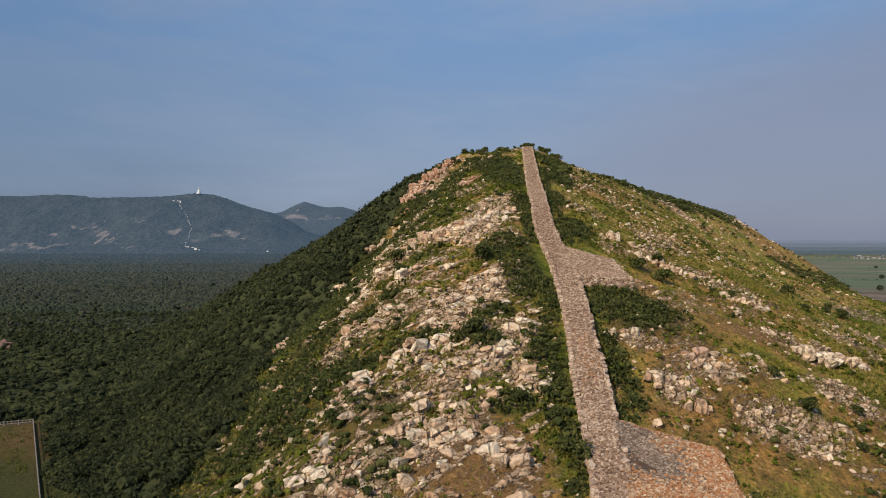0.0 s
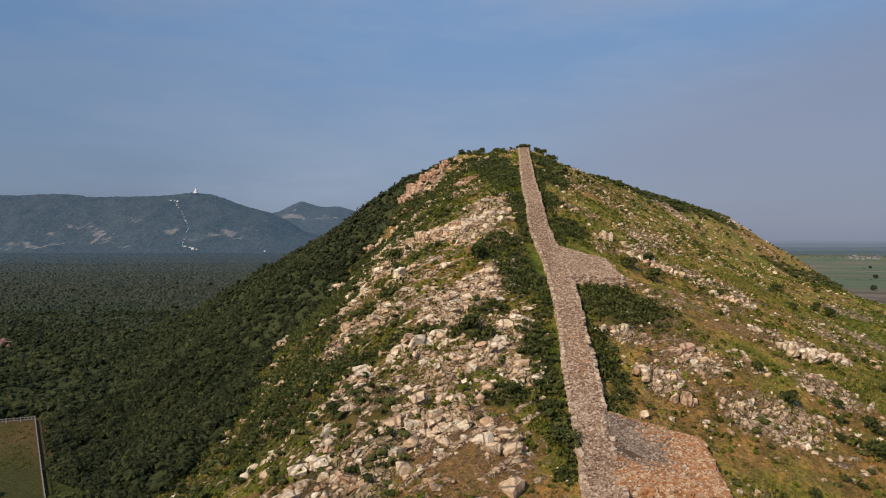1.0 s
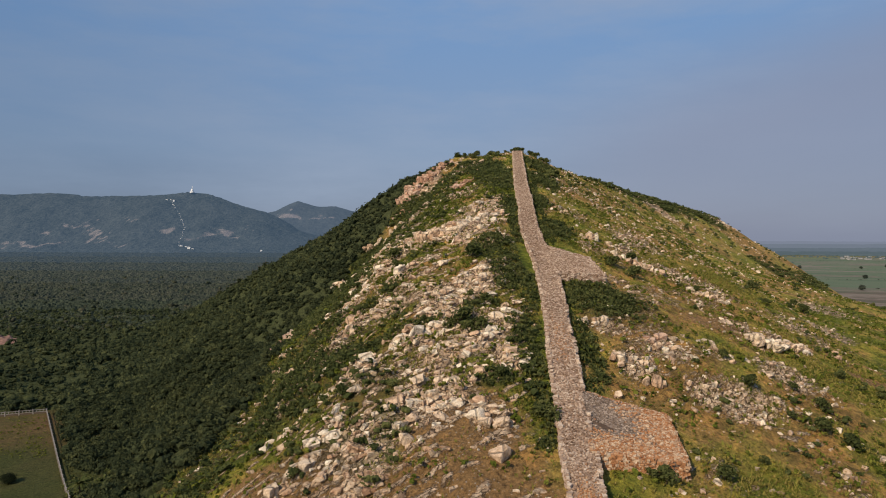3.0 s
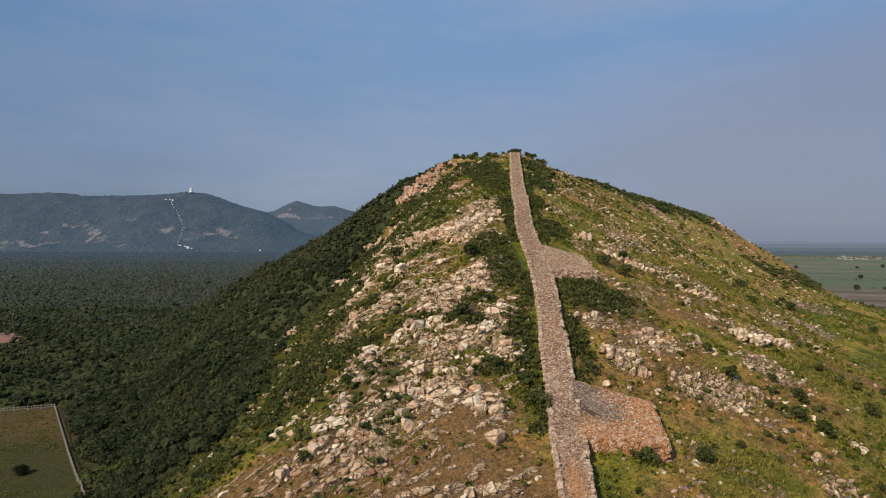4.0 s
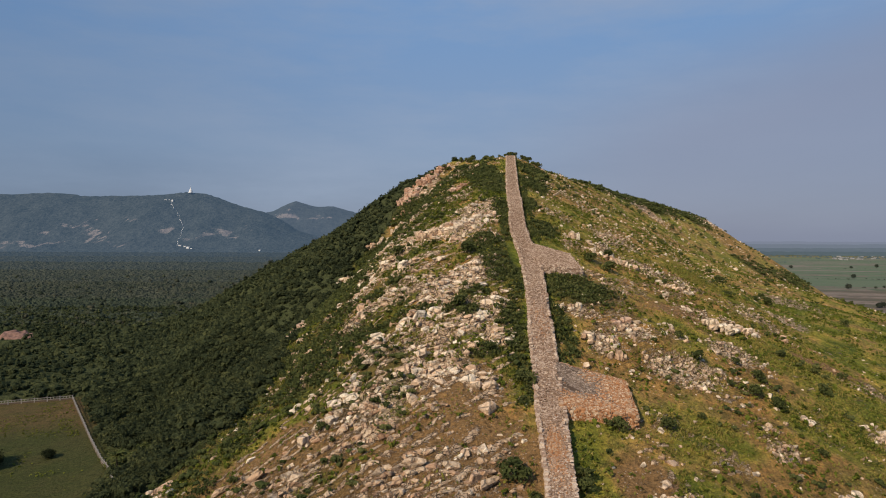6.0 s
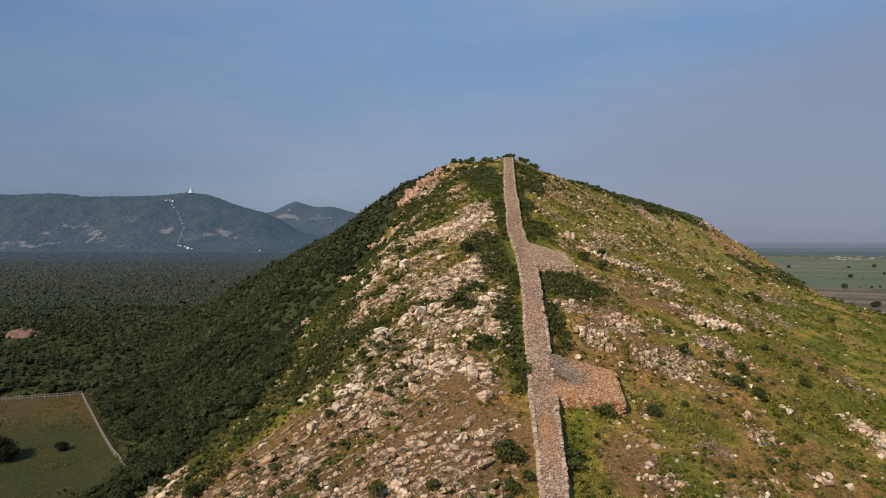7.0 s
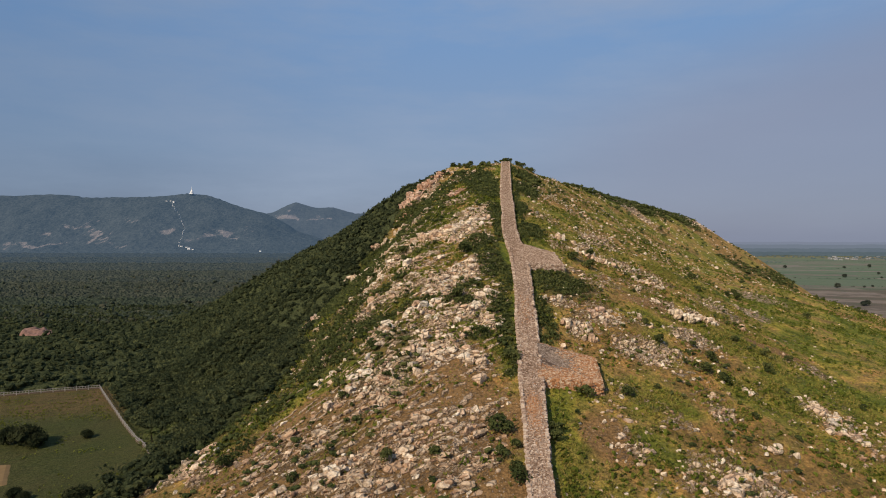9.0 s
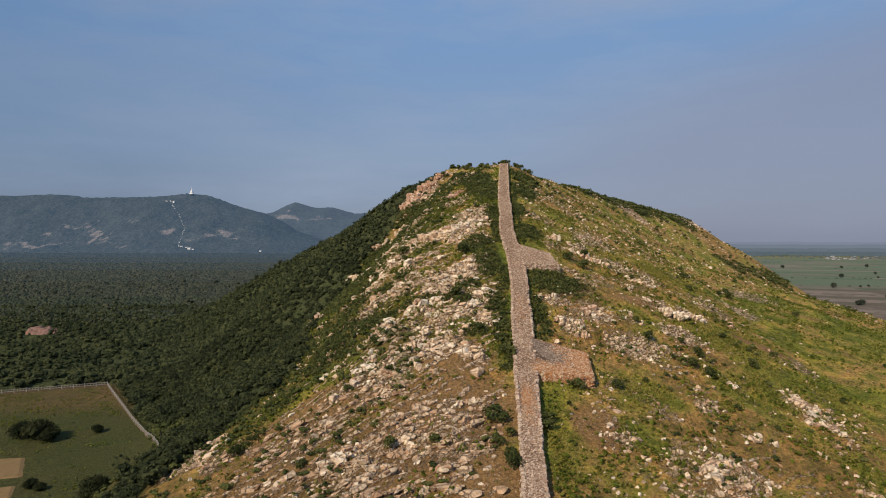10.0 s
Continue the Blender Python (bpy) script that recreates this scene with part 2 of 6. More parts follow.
THICKET += [(240, 400, 14, 9), (262, 415, 14, 9), (285, 430, 12, 9), (300, 440, 12, 10), (316, 462, 12, 12), (-36, 113, 8, 11), (-27, 105, 6, 9), (-20, 96, 6, 7), (-28, 93, 6, 7), (-23.5, 86, 3.5, 4), (-30, 86, 5, 5), (-26, 119, 7, 8), (-23, 134, 5, 5), (-31, 139, 7, 9), (-16, 115, 4, 4), (-11, 118, 3, 3.5), (-10, 92.5, 5, 1.8), (-3, 94, 4, 1.8), (-37, 76, 5, 4), (-40, 64, 3, 3), (-46, 97, 9, 9), (-52, 84, 8, 7), (8.5, 97.5, 4, 2.5), (9, 75.5, 3.2, 2), (-36, 155, 8, 14), (-28, 165, 6, 10)]
EDGE_Y, EDGE_X = [20, 66, 75, 86, 100, 125, 150, 180, 205, 226, 240, 255, 270, 290, 310], [-66, -60, -50, -42, -37, -42, -50, -54, -52, -44, -34, -24, -18, -6, 12]
SCRUB_EAST = [(78, 100, 12, 10), (66, 80, 12, 10), (52, 66, 12, 8), (92, 116, 12, 10), (44, 104, 8, 8), (40, 78, 8, 8), (60, 52, 14, 8)]
BARE = [(2, 50, 16, 14), (-10, 40, 16, 12), (4, 66, 9, 7), (-20, 62, 10, 8), (10, 32, 10, 8), (-35, 60, 12, 10), (-30, 44, 16, 12), (-28, 56, 10, 10), (-26, 67, 8, 6), (95, 105, 10, 4), (60, 108, 8, 4), (30, 48, 5, 6)]
WORN = [(3, 57, 9, 4), (-2, 66, 8, 3.5), (9, 70, 5, 3), (-12, 69, 5, 3), (6, 44, 6, 3)]
CLIFFS = [(-5, 277, 13, 10), (1, 142, 14, 6), (11, 206, 8, 6), (10, 132, 8, 4), (5, 105, 6, 4)]
MEADOW = [(120, 140, 50, 34), (100, 95, 30, 20), (45, 60, 12, 10), (75, 72, 12, 8), (150, 170, 40, 40), (28, 66, 6, 6), (40, 47, 9, 5)]


def forest_share(x, y):
    """How wooded the ground is: the west slope and the valley below it."""
    rim = np.interp(y, EDGE_Y, EDGE_X) + 5 * fbm(x, y, 22, 61, 2)
    w = smooth(2, -5, x - rim)
    w = np.where(y > 310, np.maximum(w, smooth(30, 10, x) * smooth(300, 315, y)), w)
    field = smooth(-7, -2.5, fence_side(x, y) + 22 * smooth(165, 138, y)) * smooth(20, 14, ridge(x, y))
    clearing = spots(x, y, [(-294, 374, 13, 16), (-176, 240, 14, 5), (-120, 190, 5, 12), (-80, 104, 15, 24), (-92, 137, 10, 12)])
    return w * (1 - field) * (1 - clearing)


def fence_side(x, y):
    """Metres inside the fenced field at the foot of the west slope."""
    a = ((y - 223) * -38.6 + (x + 159) * 13.0) / 40.7
    b = ((x + 159) * -101 - (y - 223) * 70) / 122.9
    return np.minimum(a, b) - 0 * x


def thicket_share(x, y):
    u = x - wall_x(y)
    t = spots(x, y, THICKET)
    zone = smooth(-18, -30, u) * smooth(-85, -70, u) * 0.75 + smooth(150, 240, y) * np.where(u < 0, 0.3, 0.06) + smooth(30, 110, u) * 0.02 + np.where(u > 4, 0.05, 0.1) * smooth(110, 60, u)
    t = np.maximum(t, zone * smooth(np.where(u < -25, -0.45, -0.1), np.where(u < -25, 0.4, 0.7), fbm(x, y, 14, 77, 3)))
    t = np.maximum(t, 0.3 * smooth(-44, -54, u) * smooth(-110, -90, u) * smooth(-0.5, 0.3, fbm(x, y, 9, 76, 3)) * smooth(110, 90, y))
    far_east = smooth(270, 330, y) * smooth(40, 70, x)
    t = np.maximum(t, far_east * (0.012 + 0.06 * smooth(0.1, 0.6, fbm(x, y, 30, 79, 2))))
    t = np.maximum(t, 0.3 * spots(x, y, [(205, 470, 45, 30), (160, 425, 30, 16)]))
    rim = np.interp(y, EDGE_Y, EDGE_X)
    t = np.maximum(t, 0.85 * smooth(17, 7, x - rim + 6 * fbm(x, y, 11, 62, 2)) * smooth(62, 76, y) * smooth(200, 170, y) * (x < rim + 40))
    west = smooth(-5, -9, u) * smooth(-48, -38, u) * smooth(82, 96, y) * smooth(210, 170, y)
    t = np.maximum(t, west * 0.5 * smooth(-0.22, -0.55, bands(x, y)))
    t = np.maximum(t, 0.22 * spots(x, y, SCRUB_EAST, 0.8) * smooth(-0.3, 0.5, fbm(x, y, 7, 80, 3)))
    t = np.maximum(t, 0.9 * smooth(0.06, 0.35, (spur(x, y, [(100, 365, 1), (128, 400, 1), (226, 490, 1)], 0.042, 4) + 0.35 * fbm(x, y, 20, 83, 2))))
    skirt = smooth(90, 170, u) * smooth(150, 220, y)
    t = np.maximum(t, 0.03 * skirt * smooth(-0.1, 0.6, fbm(x, y, 24, 78, 3)))
    return t * smooth(3.2, 4.2, np.abs(u) + (y > 280) * 10) * (1 - spots(x, y, BARE) * 0.85) * (1 - 0.85 * spots(x, y, CLIFFS))


def green_share(x, y):
    u = x - wall_x(y)
    g = 0.17 + 0.5 * fbm(x, y, 17, 91, 4) + 0.45 * fbm(x, y, 6, 92, 3) + 0.08 * smooth(10, 60, u)
    g = g - 0.12 * smooth(150, 240, y) - 0.22 * smooth(-3, -12, u) - np.where(u < 0, 0.55, 0.0) * bands(x, y) + 0.45 * spots(x, y, MEADOW) - 0.75 * spots(x, y, BARE) + 0.4 * smooth(9, 3, np.abs(u)) + 0.2 * thicket_share(x, y) + np.where(u < 0, 0.55, 0.0) * smooth(-0.3, 0.25, fbm(x, y, 8, 150, 3)) * smooth(68, 84, y)
    return np.clip(g, 0, 1)


# ---- materials ----
def material(name, rough=0.9, spec=0.2):
    m = bpy.data.materials.new(name)
    m.use_nodes = True
    n, l = m.node_tree.nodes, m.node_tree.links
    b = n["Principled BSDF"]
    b.inputs["Roughness"].default_value = rough
    b.inputs["Specular IOR Level"].default_value = spec
    return m, n, l, b


def position(n):
    return n.new("ShaderNodeNewGeometry").outputs["Position"]


def noise_node(n, l, scale, detail=5, rough=0.6, vector=None):
    t = n.new("ShaderNodeTexNoise")
    t.inputs["Scale"].default_value, t.inputs["Detail"].default_value, t.inputs["Roughness"].default_value = scale, detail, rough
    l.new(vector if vector is not None else position(n), t.inputs["Vector"])
    return t.outputs["Fac"]


def ramp(n, l, fac, stops):
    r = n.new("ShaderNodeValToRGB")
    els = r.color_ramp.elements
    while len(els) < len(stops):
        els.new(0.5)
    for e, (p, c) in zip(els, stops):
        e.position, e.color = p, (*c, 1)
    l.new(fac, r.inputs[0])
    return r.outputs[0]


def mix(n, l, fac, a, b, mode="MIX"):
    m = n.new("ShaderNodeMix")
    m.data_type, m.blend_type = "RGBA", mode
    for key, v in (("Factor", fac), ("A", a), ("B", b)):
        if isinstance(v, (int, float)):
            m.inputs[key].default_value = v
        elif isinstance(v, tuple):
            m.inputs[key].default_value = (*v, 1)
        else:
            l.new(v, m.inputs[key])
    return m.outputs["Result"]


def maths(n, l, op, a, b=None, clamp=False):
    m = n.new("ShaderNodeMath")
    m.operation, m.use_clamp = op, clamp
    for k, v in enumerate((a, b)):
        if v is None:
            continue
        if isinstance(v, (int, float)):
            m.inputs[k].default_value = v
        else:
            l.new(v, m.inputs[k])
    return m.outputs[0]


def fit_range(n, l, v, a, b, c=0.0, d=1.0):
    m = n.new("ShaderNodeMapRange")
    m.inputs[1].default_value, m.inputs[2].default_value, m.inputs[3].default_value, m.inputs[4].default_value = a, b, c, d
    l.new(v, m.inputs[0])
    return m.outputs[0]


def attribute(n, name):
    a = n.new("ShaderNodeAttribute")
    a.attribute_name = name
    return a.outputs["Fac"]


def bump(n, l, b, height, strength, distance):
    k = n.new("ShaderNodeBump")
    k.inputs["Strength"].default_value, k.inputs["Distance"].default_value = strength, distance
    l.new(height, k.inputs["Height"])
    l.new(k.outputs[0], b.inputs["Normal"])


def plain(name, colour, rough=0.9, var=0.25, scale=1.0):
    m, n, l, b = material(name, rough)
    f = noise_node(n, l, scale, 6, 0.65)
    lo, hi = tuple(c * (1 - var) for c in colour), tuple(c * (1 + var) for c in colour)
    l.new(ramp(n, l, f, [(0.3, lo), (0.7, hi)]), b.inputs["Base Color"])
    bump(n, l, b, f, 0.4, 0.1)
    return m


def ground_material():
    m, n, l, b = material("soil_and_grass", 0.95, 0.1)
    grain, patch, big = noise_node(n, l, 2.6, 7, 0.7), noise_node(n, l, 0.33, 6, 0.6), noise_node(n, l, 0.045, 4, 0.55)
    green, bare, crop = attribute(n, "green"), attribute(n, "bare"), attribute(n, "crop")
    wood = attribute(n, "wood")
    grass_at = maths(n, l, "ADD", maths(n, l, "MULTIPLY", green, 0.62), maths(n, l, "MULTIPLY", maths(n, l, "ADD", patch, grain), 0.28))
    grass = ramp(n, l, grass_at, [(0.18, (0.30, 0.172, 0.070)), (0.36, (0.365, 0.245, 0.088)), (0.48, (0.335, 0.262, 0.072)), (0.60, (0.238, 0.228, 0.045)), (0.82, (0.158, 0.182, 0.031))])
    mottle = ramp(n, l, noise_node(n, l, 0.2, 8, 0.72), [(0.36, (0.46, 0.54, 0.42)), (0.48, (0.92, 0.92, 0.86)), (0.60, (1.42, 1.26, 1.08))])
    grass = mix(n, l, 1.0, grass, mottle, "MULTIPLY")
    soil = ramp(n, l, grain, [(0.3, (0.225, 0.126, 0.052)), (0.55, (0.33, 0.196, 0.084)), (0.75, (0.43, 0.275, 0.135))])
    soil_at = fit_range(n, l, maths(n, l, "ADD", maths(n, l, "MULTIPLY", bare, 0.9), patch), 0.62, 1.0)
    c = mix(n, l, soil_at, grass, soil)
    # small broken stone lying in the turf
    cells = n.new("ShaderNodeTexVoronoi")
    cells.inputs["Scale"].default_value = 1.7
    l.new(position(n), cells.inputs["Vector"])
    chip = fit_range(n, l, cells.outputs["Distance"], 0.24, 0.14)
    chip = maths(n, l, "MULTIPLY", chip, fit_range(n, l, maths(n, l, "ADD", patch, maths(n, l, "MULTIPLY", bare, 0.15)), 0.52, 0.66))
    c = mix(n, l, chip, c, mix(n, l, grain, (0.42, 0.33, 0.26), (0.55, 0.47, 0.38)))
    # bedrock
    rock = attribute(n, "rock")
    turned, drawn = n.new("ShaderNodeMapping"), n.new("ShaderNodeMapping")
    turned.inputs["Rotation"].default_value, drawn.inputs["Scale"].default_value = (0, 0, radians(-32)), (0.28, 1.25, 1.0)
    l.new(position(n), turned.inputs[0])
    l.new(turned.outputs[0], drawn.inputs[0])
    crack = noise_node(n, l, 1.5, 8, 0.75, drawn.outputs[0])
    rock_at = fit_range(n, l, maths(n, l, "ADD", maths(n, l, "MULTIPLY", rock, 0.42), maths(n, l, "ADD", maths(n, l, "MULTIPLY", crack, 0.7), maths(n, l, "MULTIPLY", grain, 0.4))), 0.72, 0.84)
    stone = ramp(n, l, maths(n, l, "ADD", maths(n, l, "MULTIPLY", grain, 0.5), maths(n, l, "MULTIPLY", crack, 0.5)), [(0.35, (0.15, 0.085, 0.052)), (0.40, (0.50, 0.34, 0.22)), (0.50, (0.69, 0.51, 0.355)), (0.64, (0.79, 0.635, 0.475))])
    # joints that break the bedrock into blocks, each of its own tone
    bent = n.new("ShaderNodeVectorMath")
    bent.operation = "MULTIPLY_ADD"
    wander = n.new("ShaderNodeTexNoise")
    wander.inputs["Scale"].default_value, wander.inputs["Detail"].default_value = 0.8, 3
    l.new(position(n), wander.inputs["Vector"])
    l.new(wander.outputs["Color"], bent.inputs[0])
    bent.inputs[1].default_value = (1.1, 1.1, 1.1)
    loose_cells = n.new("ShaderNodeMapping")
    loose_cells.inputs["Scale"].default_value = (0.5, 1.15, 0.8)
    l.new(turned.outputs[0], loose_cells.inputs[0])
    l.new(loose_cells.outputs[0], bent.inputs[2])
    joints, blocks = n.new("ShaderNodeTexVoronoi"), n.new("ShaderNodeTexVoronoi")
    joints.feature = "DISTANCE_TO_EDGE"
    for tex in (joints, blocks):
        tex.inputs["Scale"].default_value = 0.95
        l.new(bent.outputs[0], tex.inputs["Vector"])
    stone = mix(n, l, 1.0, stone, ramp(n, l, blocks.outputs["Color"], [(0.1, (0.72, 0.66, 0.60)), (0.5, (0.98, 0.95, 0.92)), (0.9, (1.15, 1.14, 1.12))]), "MULTIPLY")
    joint = fit_range(n, l, joints.outputs["Distance"], 0.01, 0.06)
    stone = mix(n, l, joint, (0.13, 0.085, 0.05), stone)
    c = mix(n, l, rock_at, c, stone)
    # rough pasture inside the fence
    pasture = attribute(n, "pasture")
    turf = ramp(n, l, maths(n, l, "ADD", maths(n, l, "MULTIPLY", big, 0.4), maths(n, l, "MULTIPLY", maths(n, l, "ADD", noise_node(n, l, 0.4, 5, 0.65, drawn.outputs[0]), grain), 0.3)), [(0.44, (0.165, 0.103, 0.050)), (0.51, (0.125, 0.094, 0.036)), (0.59, (0.088, 0.080, 0.024))])
    c = mix(n, l, pasture, c, turf)
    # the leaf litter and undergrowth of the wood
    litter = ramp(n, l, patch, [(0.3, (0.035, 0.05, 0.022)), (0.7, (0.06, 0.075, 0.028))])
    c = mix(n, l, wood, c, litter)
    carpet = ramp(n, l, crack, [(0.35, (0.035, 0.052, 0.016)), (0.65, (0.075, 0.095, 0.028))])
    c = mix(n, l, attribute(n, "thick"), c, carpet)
    # tussocks and trodden earth: light and dark at the scale of a hand and of a step
    speck = ramp(n, l, noise_node(n, l, 1.5, 9, 0.8), [(0.35, (0.30, 0.29, 0.27)), (0.46, (0.80, 0.80, 0.80)), (0.56, (1.15, 1.12, 1.05)), (0.68, (1.7, 1.6, 1.4))])
    c = mix(n, l, 1.0, c, speck, "MULTIPLY")
    # farmed strips of the open plain, greens greyed and blued to paint in haze
    turn = n.new("ShaderNodeMapping")
    turn.inputs["Rotation"].default_value = (0, 0, 0.35)
    l.new(position(n), turn.inputs[0])
    strips = n.new("ShaderNodeTexBrick")
    strips.inputs["Scale"].default_value, strips.inputs["Brick Width"].default_value, strips.inputs["Row Height"].default_value = 1.0, 210.0, 38.0
    strips.inputs["Mortar Size"].default_value, strips.inputs["Bias"].default_value = 2.5, 0.0
    strips.inputs["Color1"].default_value, strips.inputs["Color2"].default_value, strips.inputs["Mortar"].default_value = (0, 0, 0, 1), (1, 1, 1, 1), (0.5, 0.5, 0.5, 1)
    l.new(turn.outputs[0], strips.inputs["Vector"])
    tone = maths(n, l, "ADD", maths(n, l, "MULTIPLY", strips.outputs["Color"], 0.6), maths(n, l, "MULTIPLY", big, 0.5))
    fields = ramp(n, l, tone, [(0.22, (0.085, 0.115, 0.07)), (0.42, (0.115, 0.15, 0.09)), (0.62, (0.125, 0.15, 0.095)), (0.72, (0.15, 0.13, 0.10)), (0.82, (0.21, 0.175, 0.14))])
    earth = ramp(n, l, tone, [(0.25, (0.10, 0.10, 0.062)), (0.4, (0.135, 0.10, 0.078)), (0.55, (0.16, 0.12, 0.095)), (0.68, (0.24, 0.19, 0.15)), (0.76, (0.13, 0.105, 0.08))])
    fields = mix(n, l, attribute(n, "fallow"), fields, earth)
    c = mix(n, l, crop, c, fields)
    l.new(c, b.inputs["Base Color"])
    bump(n, l, b, maths(n, l, "ADD", maths(n, l, "ADD", grain, maths(n, l, "MULTIPLY", crack, 2.0)), maths(n, l, "ADD", maths(n, l, "MULTIPLY", patch, 2.0), maths(n, l, "MULTIPLY", maths(n, l, "MULTIPLY", joint, rock_at), 1.2))), 1.0, 0.5)
    return m


def rock_material(name, tone=(1.0, 1.0, 1.0)):
    m, n, l, b = material(name, 0.85, 0.25)
    fine, broad = noise_node(n, l, 2.2, 9, 0.75), noise_node(n, l, 0.7, 5, 0.6)
    tint = attribute(n, "tint")
    info = n.new("ShaderNodeObjectInfo")
    pick = maths(n, l, "FRACT", maths(n, l, "ADD", tint, info.outputs["Random"]))
    base = ramp(n, l, pick, [(0.0, (0.56, 0.375, 0.255)), (0.3, (0.66, 0.49, 0.35)), (0.65, (0.75, 0.61, 0.465)), (1.0, (0.84, 0.74, 0.60))])
    stain = ramp(n, l, fine, [(0.28, (0.25, 0.16, 0.11)), (0.40, (0.72, 0.63, 0.55)), (0.52, (1, 0.99, 0.96)), (0.70, (1.22, 1.2, 1.15))])
    c = mix(n, l, 0.85, base, stain, "MULTIPLY")
    lichen = fit_range(n, l, broad, 0.55, 0.7, 0.0, 0.32)
    c = mix(n, l, lichen, c, (0.33, 0.23, 0.165))
    c = mix(n, l, 1.0, c, tone, "MULTIPLY")
    upright = n.new("ShaderNodeMapping")
    upright.inputs["Scale"].default_value = (1.0, 1.0, 0.5)
    l.new(position(n), upright.inputs[0])
    joints = n.new("ShaderNodeTexVoronoi")
    joints.feature, joints.inputs["Scale"].default_value = "DISTANCE_TO_EDGE", 0.55
    l.new(upright.outputs[0], joints.inputs["Vector"])
    joint = fit_range(n, l, maths(n, l, "ADD", joints.outputs["Distance"], maths(n, l, "MULTIPLY", fine, 0.12)), 0.05, 0.17)
    c = mix(n, l, joint, mix(n, l, 0.5, c, (0.14, 0.09, 0.055)), c)
    l.new(c, b.inputs["Base Color"])
    bump(n, l, b, maths(n, l, "ADD", maths(n, l, "ADD", fine, broad), joint), 1.0, 0.4)
    return m


def leaf_material(name, dark, mid, light, through=0.25, grain=1.6, gap_shade=0.55):
    m, n, l, b = material(name, 0.9, 0.04)
    tint = attribute(n, "tint")
    island = n.new("ShaderNodeNewGeometry").outputs["Random Per Island"]
    info = n.new("ShaderNodeObjectInfo").outputs["Random"]
    pick = maths(n, l, "FRACT", maths(n, l, "ADD", tint, info))
    pick = maths(n, l, "ADD", maths(n, l, "MULTIPLY", pick, 0.7), maths(n, l, "MULTIPLY", island, 0.3))
    c = ramp(n, l, pick, [(0.0, dark), (0.5, mid), (1.0, light)])
    # brightness noise paints lit leaf clumps and the shade between them into the colour
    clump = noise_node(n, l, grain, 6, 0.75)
    c = mix(n, l, 1.0, c, ramp(n, l, clump, [(0.30, (gap_shade, gap_shade + 0.03, gap_shade + 0.05)), (0.5, (0.95, 0.95, 0.95)), (0.70, (2.0 - gap_shade, 1.95 - gap_shade, 1.8 - gap_shade))]), "MULTIPLY")
    bump(n, l, b, clump, 1.0, 0.9 / grain)
    l.new(c, b.inputs["Base Color"])
    t = n.new("ShaderNodeBsdfTranslucent")
    l.new(c, t.inputs["Color"])
    both = n.new("ShaderNodeMixShader")
    both.inputs[0].default_value = through
    l.new(b.outputs[0], both.inputs[1])
    l.new(t.outputs[0], both.inputs[2])
    l.new(both.outputs[0], n["Material Output"].inputs["Surface"])
    return m


def wall_material(name, stops):
    m, n, l, b = material(name, 0.9, 0.15)
    fine, broad = noise_node(n, l, 3.5, 7, 0.7), noise_node(n, l, 0.12, 4, 0.6)
    tint = attribute(n, "tint")
    pick = maths(n, l, "ADD", maths(n, l, "MULTIPLY", tint, 0.62), maths(n, l, "MULTIPLY", broad, 0.4))
    base = ramp(n, l, pick, stops)
    c = mix(n, l, 0.8, base, ramp(n, l, fine, [(0.3, (0.45, 0.4, 0.38)), (0.6, (1, 1, 1))]), "MULTIPLY")
    l.new(c, b.inputs["Base Color"])
    bump(n, l, b, fine, 0.7, 0.12)
    return m


def brick_material():
    m, n, l, b = material("orange_rubble", 0.9, 0.15)
    fine = noise_node(n, l, 3.5, 7, 0.7)
    tint = attribute(n, "tint")
    base = ramp(n, l, tint, [(0.0, (0.32, 0.145, 0.065)), (0.4, (0.45, 0.225, 0.105)), (0.62, (0.45, 0.285, 0.17)), (1.0, (0.62, 0.48, 0.34))])
    c = mix(n, l, 0.8, base, ramp(n, l, fine, [(0.3, (0.5, 0.45, 0.42)), (0.6, (1, 1, 1))]), "MULTIPLY")
    l.new(c, b.inputs["Base Color"])
    bump(n, l, b, fine, 0.7, 0.12)
    return m


def distance_material(name, low, high, haze_glow, scale):
    """Woods and rock far off; any glow given is haze painted in as emission."""
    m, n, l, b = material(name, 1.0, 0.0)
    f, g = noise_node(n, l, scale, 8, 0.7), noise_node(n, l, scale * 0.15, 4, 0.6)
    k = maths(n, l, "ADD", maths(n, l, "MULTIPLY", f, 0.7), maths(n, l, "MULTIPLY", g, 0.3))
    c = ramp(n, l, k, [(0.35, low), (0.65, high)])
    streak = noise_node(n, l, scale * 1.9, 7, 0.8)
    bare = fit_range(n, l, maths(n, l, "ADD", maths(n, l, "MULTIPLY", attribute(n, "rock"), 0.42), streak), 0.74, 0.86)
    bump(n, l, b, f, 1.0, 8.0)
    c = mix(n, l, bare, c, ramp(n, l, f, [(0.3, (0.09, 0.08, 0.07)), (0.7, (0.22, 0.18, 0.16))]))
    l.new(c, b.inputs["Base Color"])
    b.inputs["Emission Color"].default_value = (*haze_glow, 1)
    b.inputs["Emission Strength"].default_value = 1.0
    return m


MAT_GROUND = ground_material()
MAT_ROCK = rock_material("quartzite", (1.08, 1.06, 1.02))
MAT_PINK = rock_material("pink_quartzite", (0.84, 0.68, 0.63))
MAT_STAINED = rock_material("soil_stained_quartzite", (0.83, 0.735, 0.64))
MAT_WALL = wall_material("wall_rubble", [(0.12, (0.11, 0.068, 0.046)), (0.30, (0.26, 0.168, 0.112)), (0.55, (0.385, 0.275, 0.20)), (0.80, (0.61, 0.485, 0.375))])
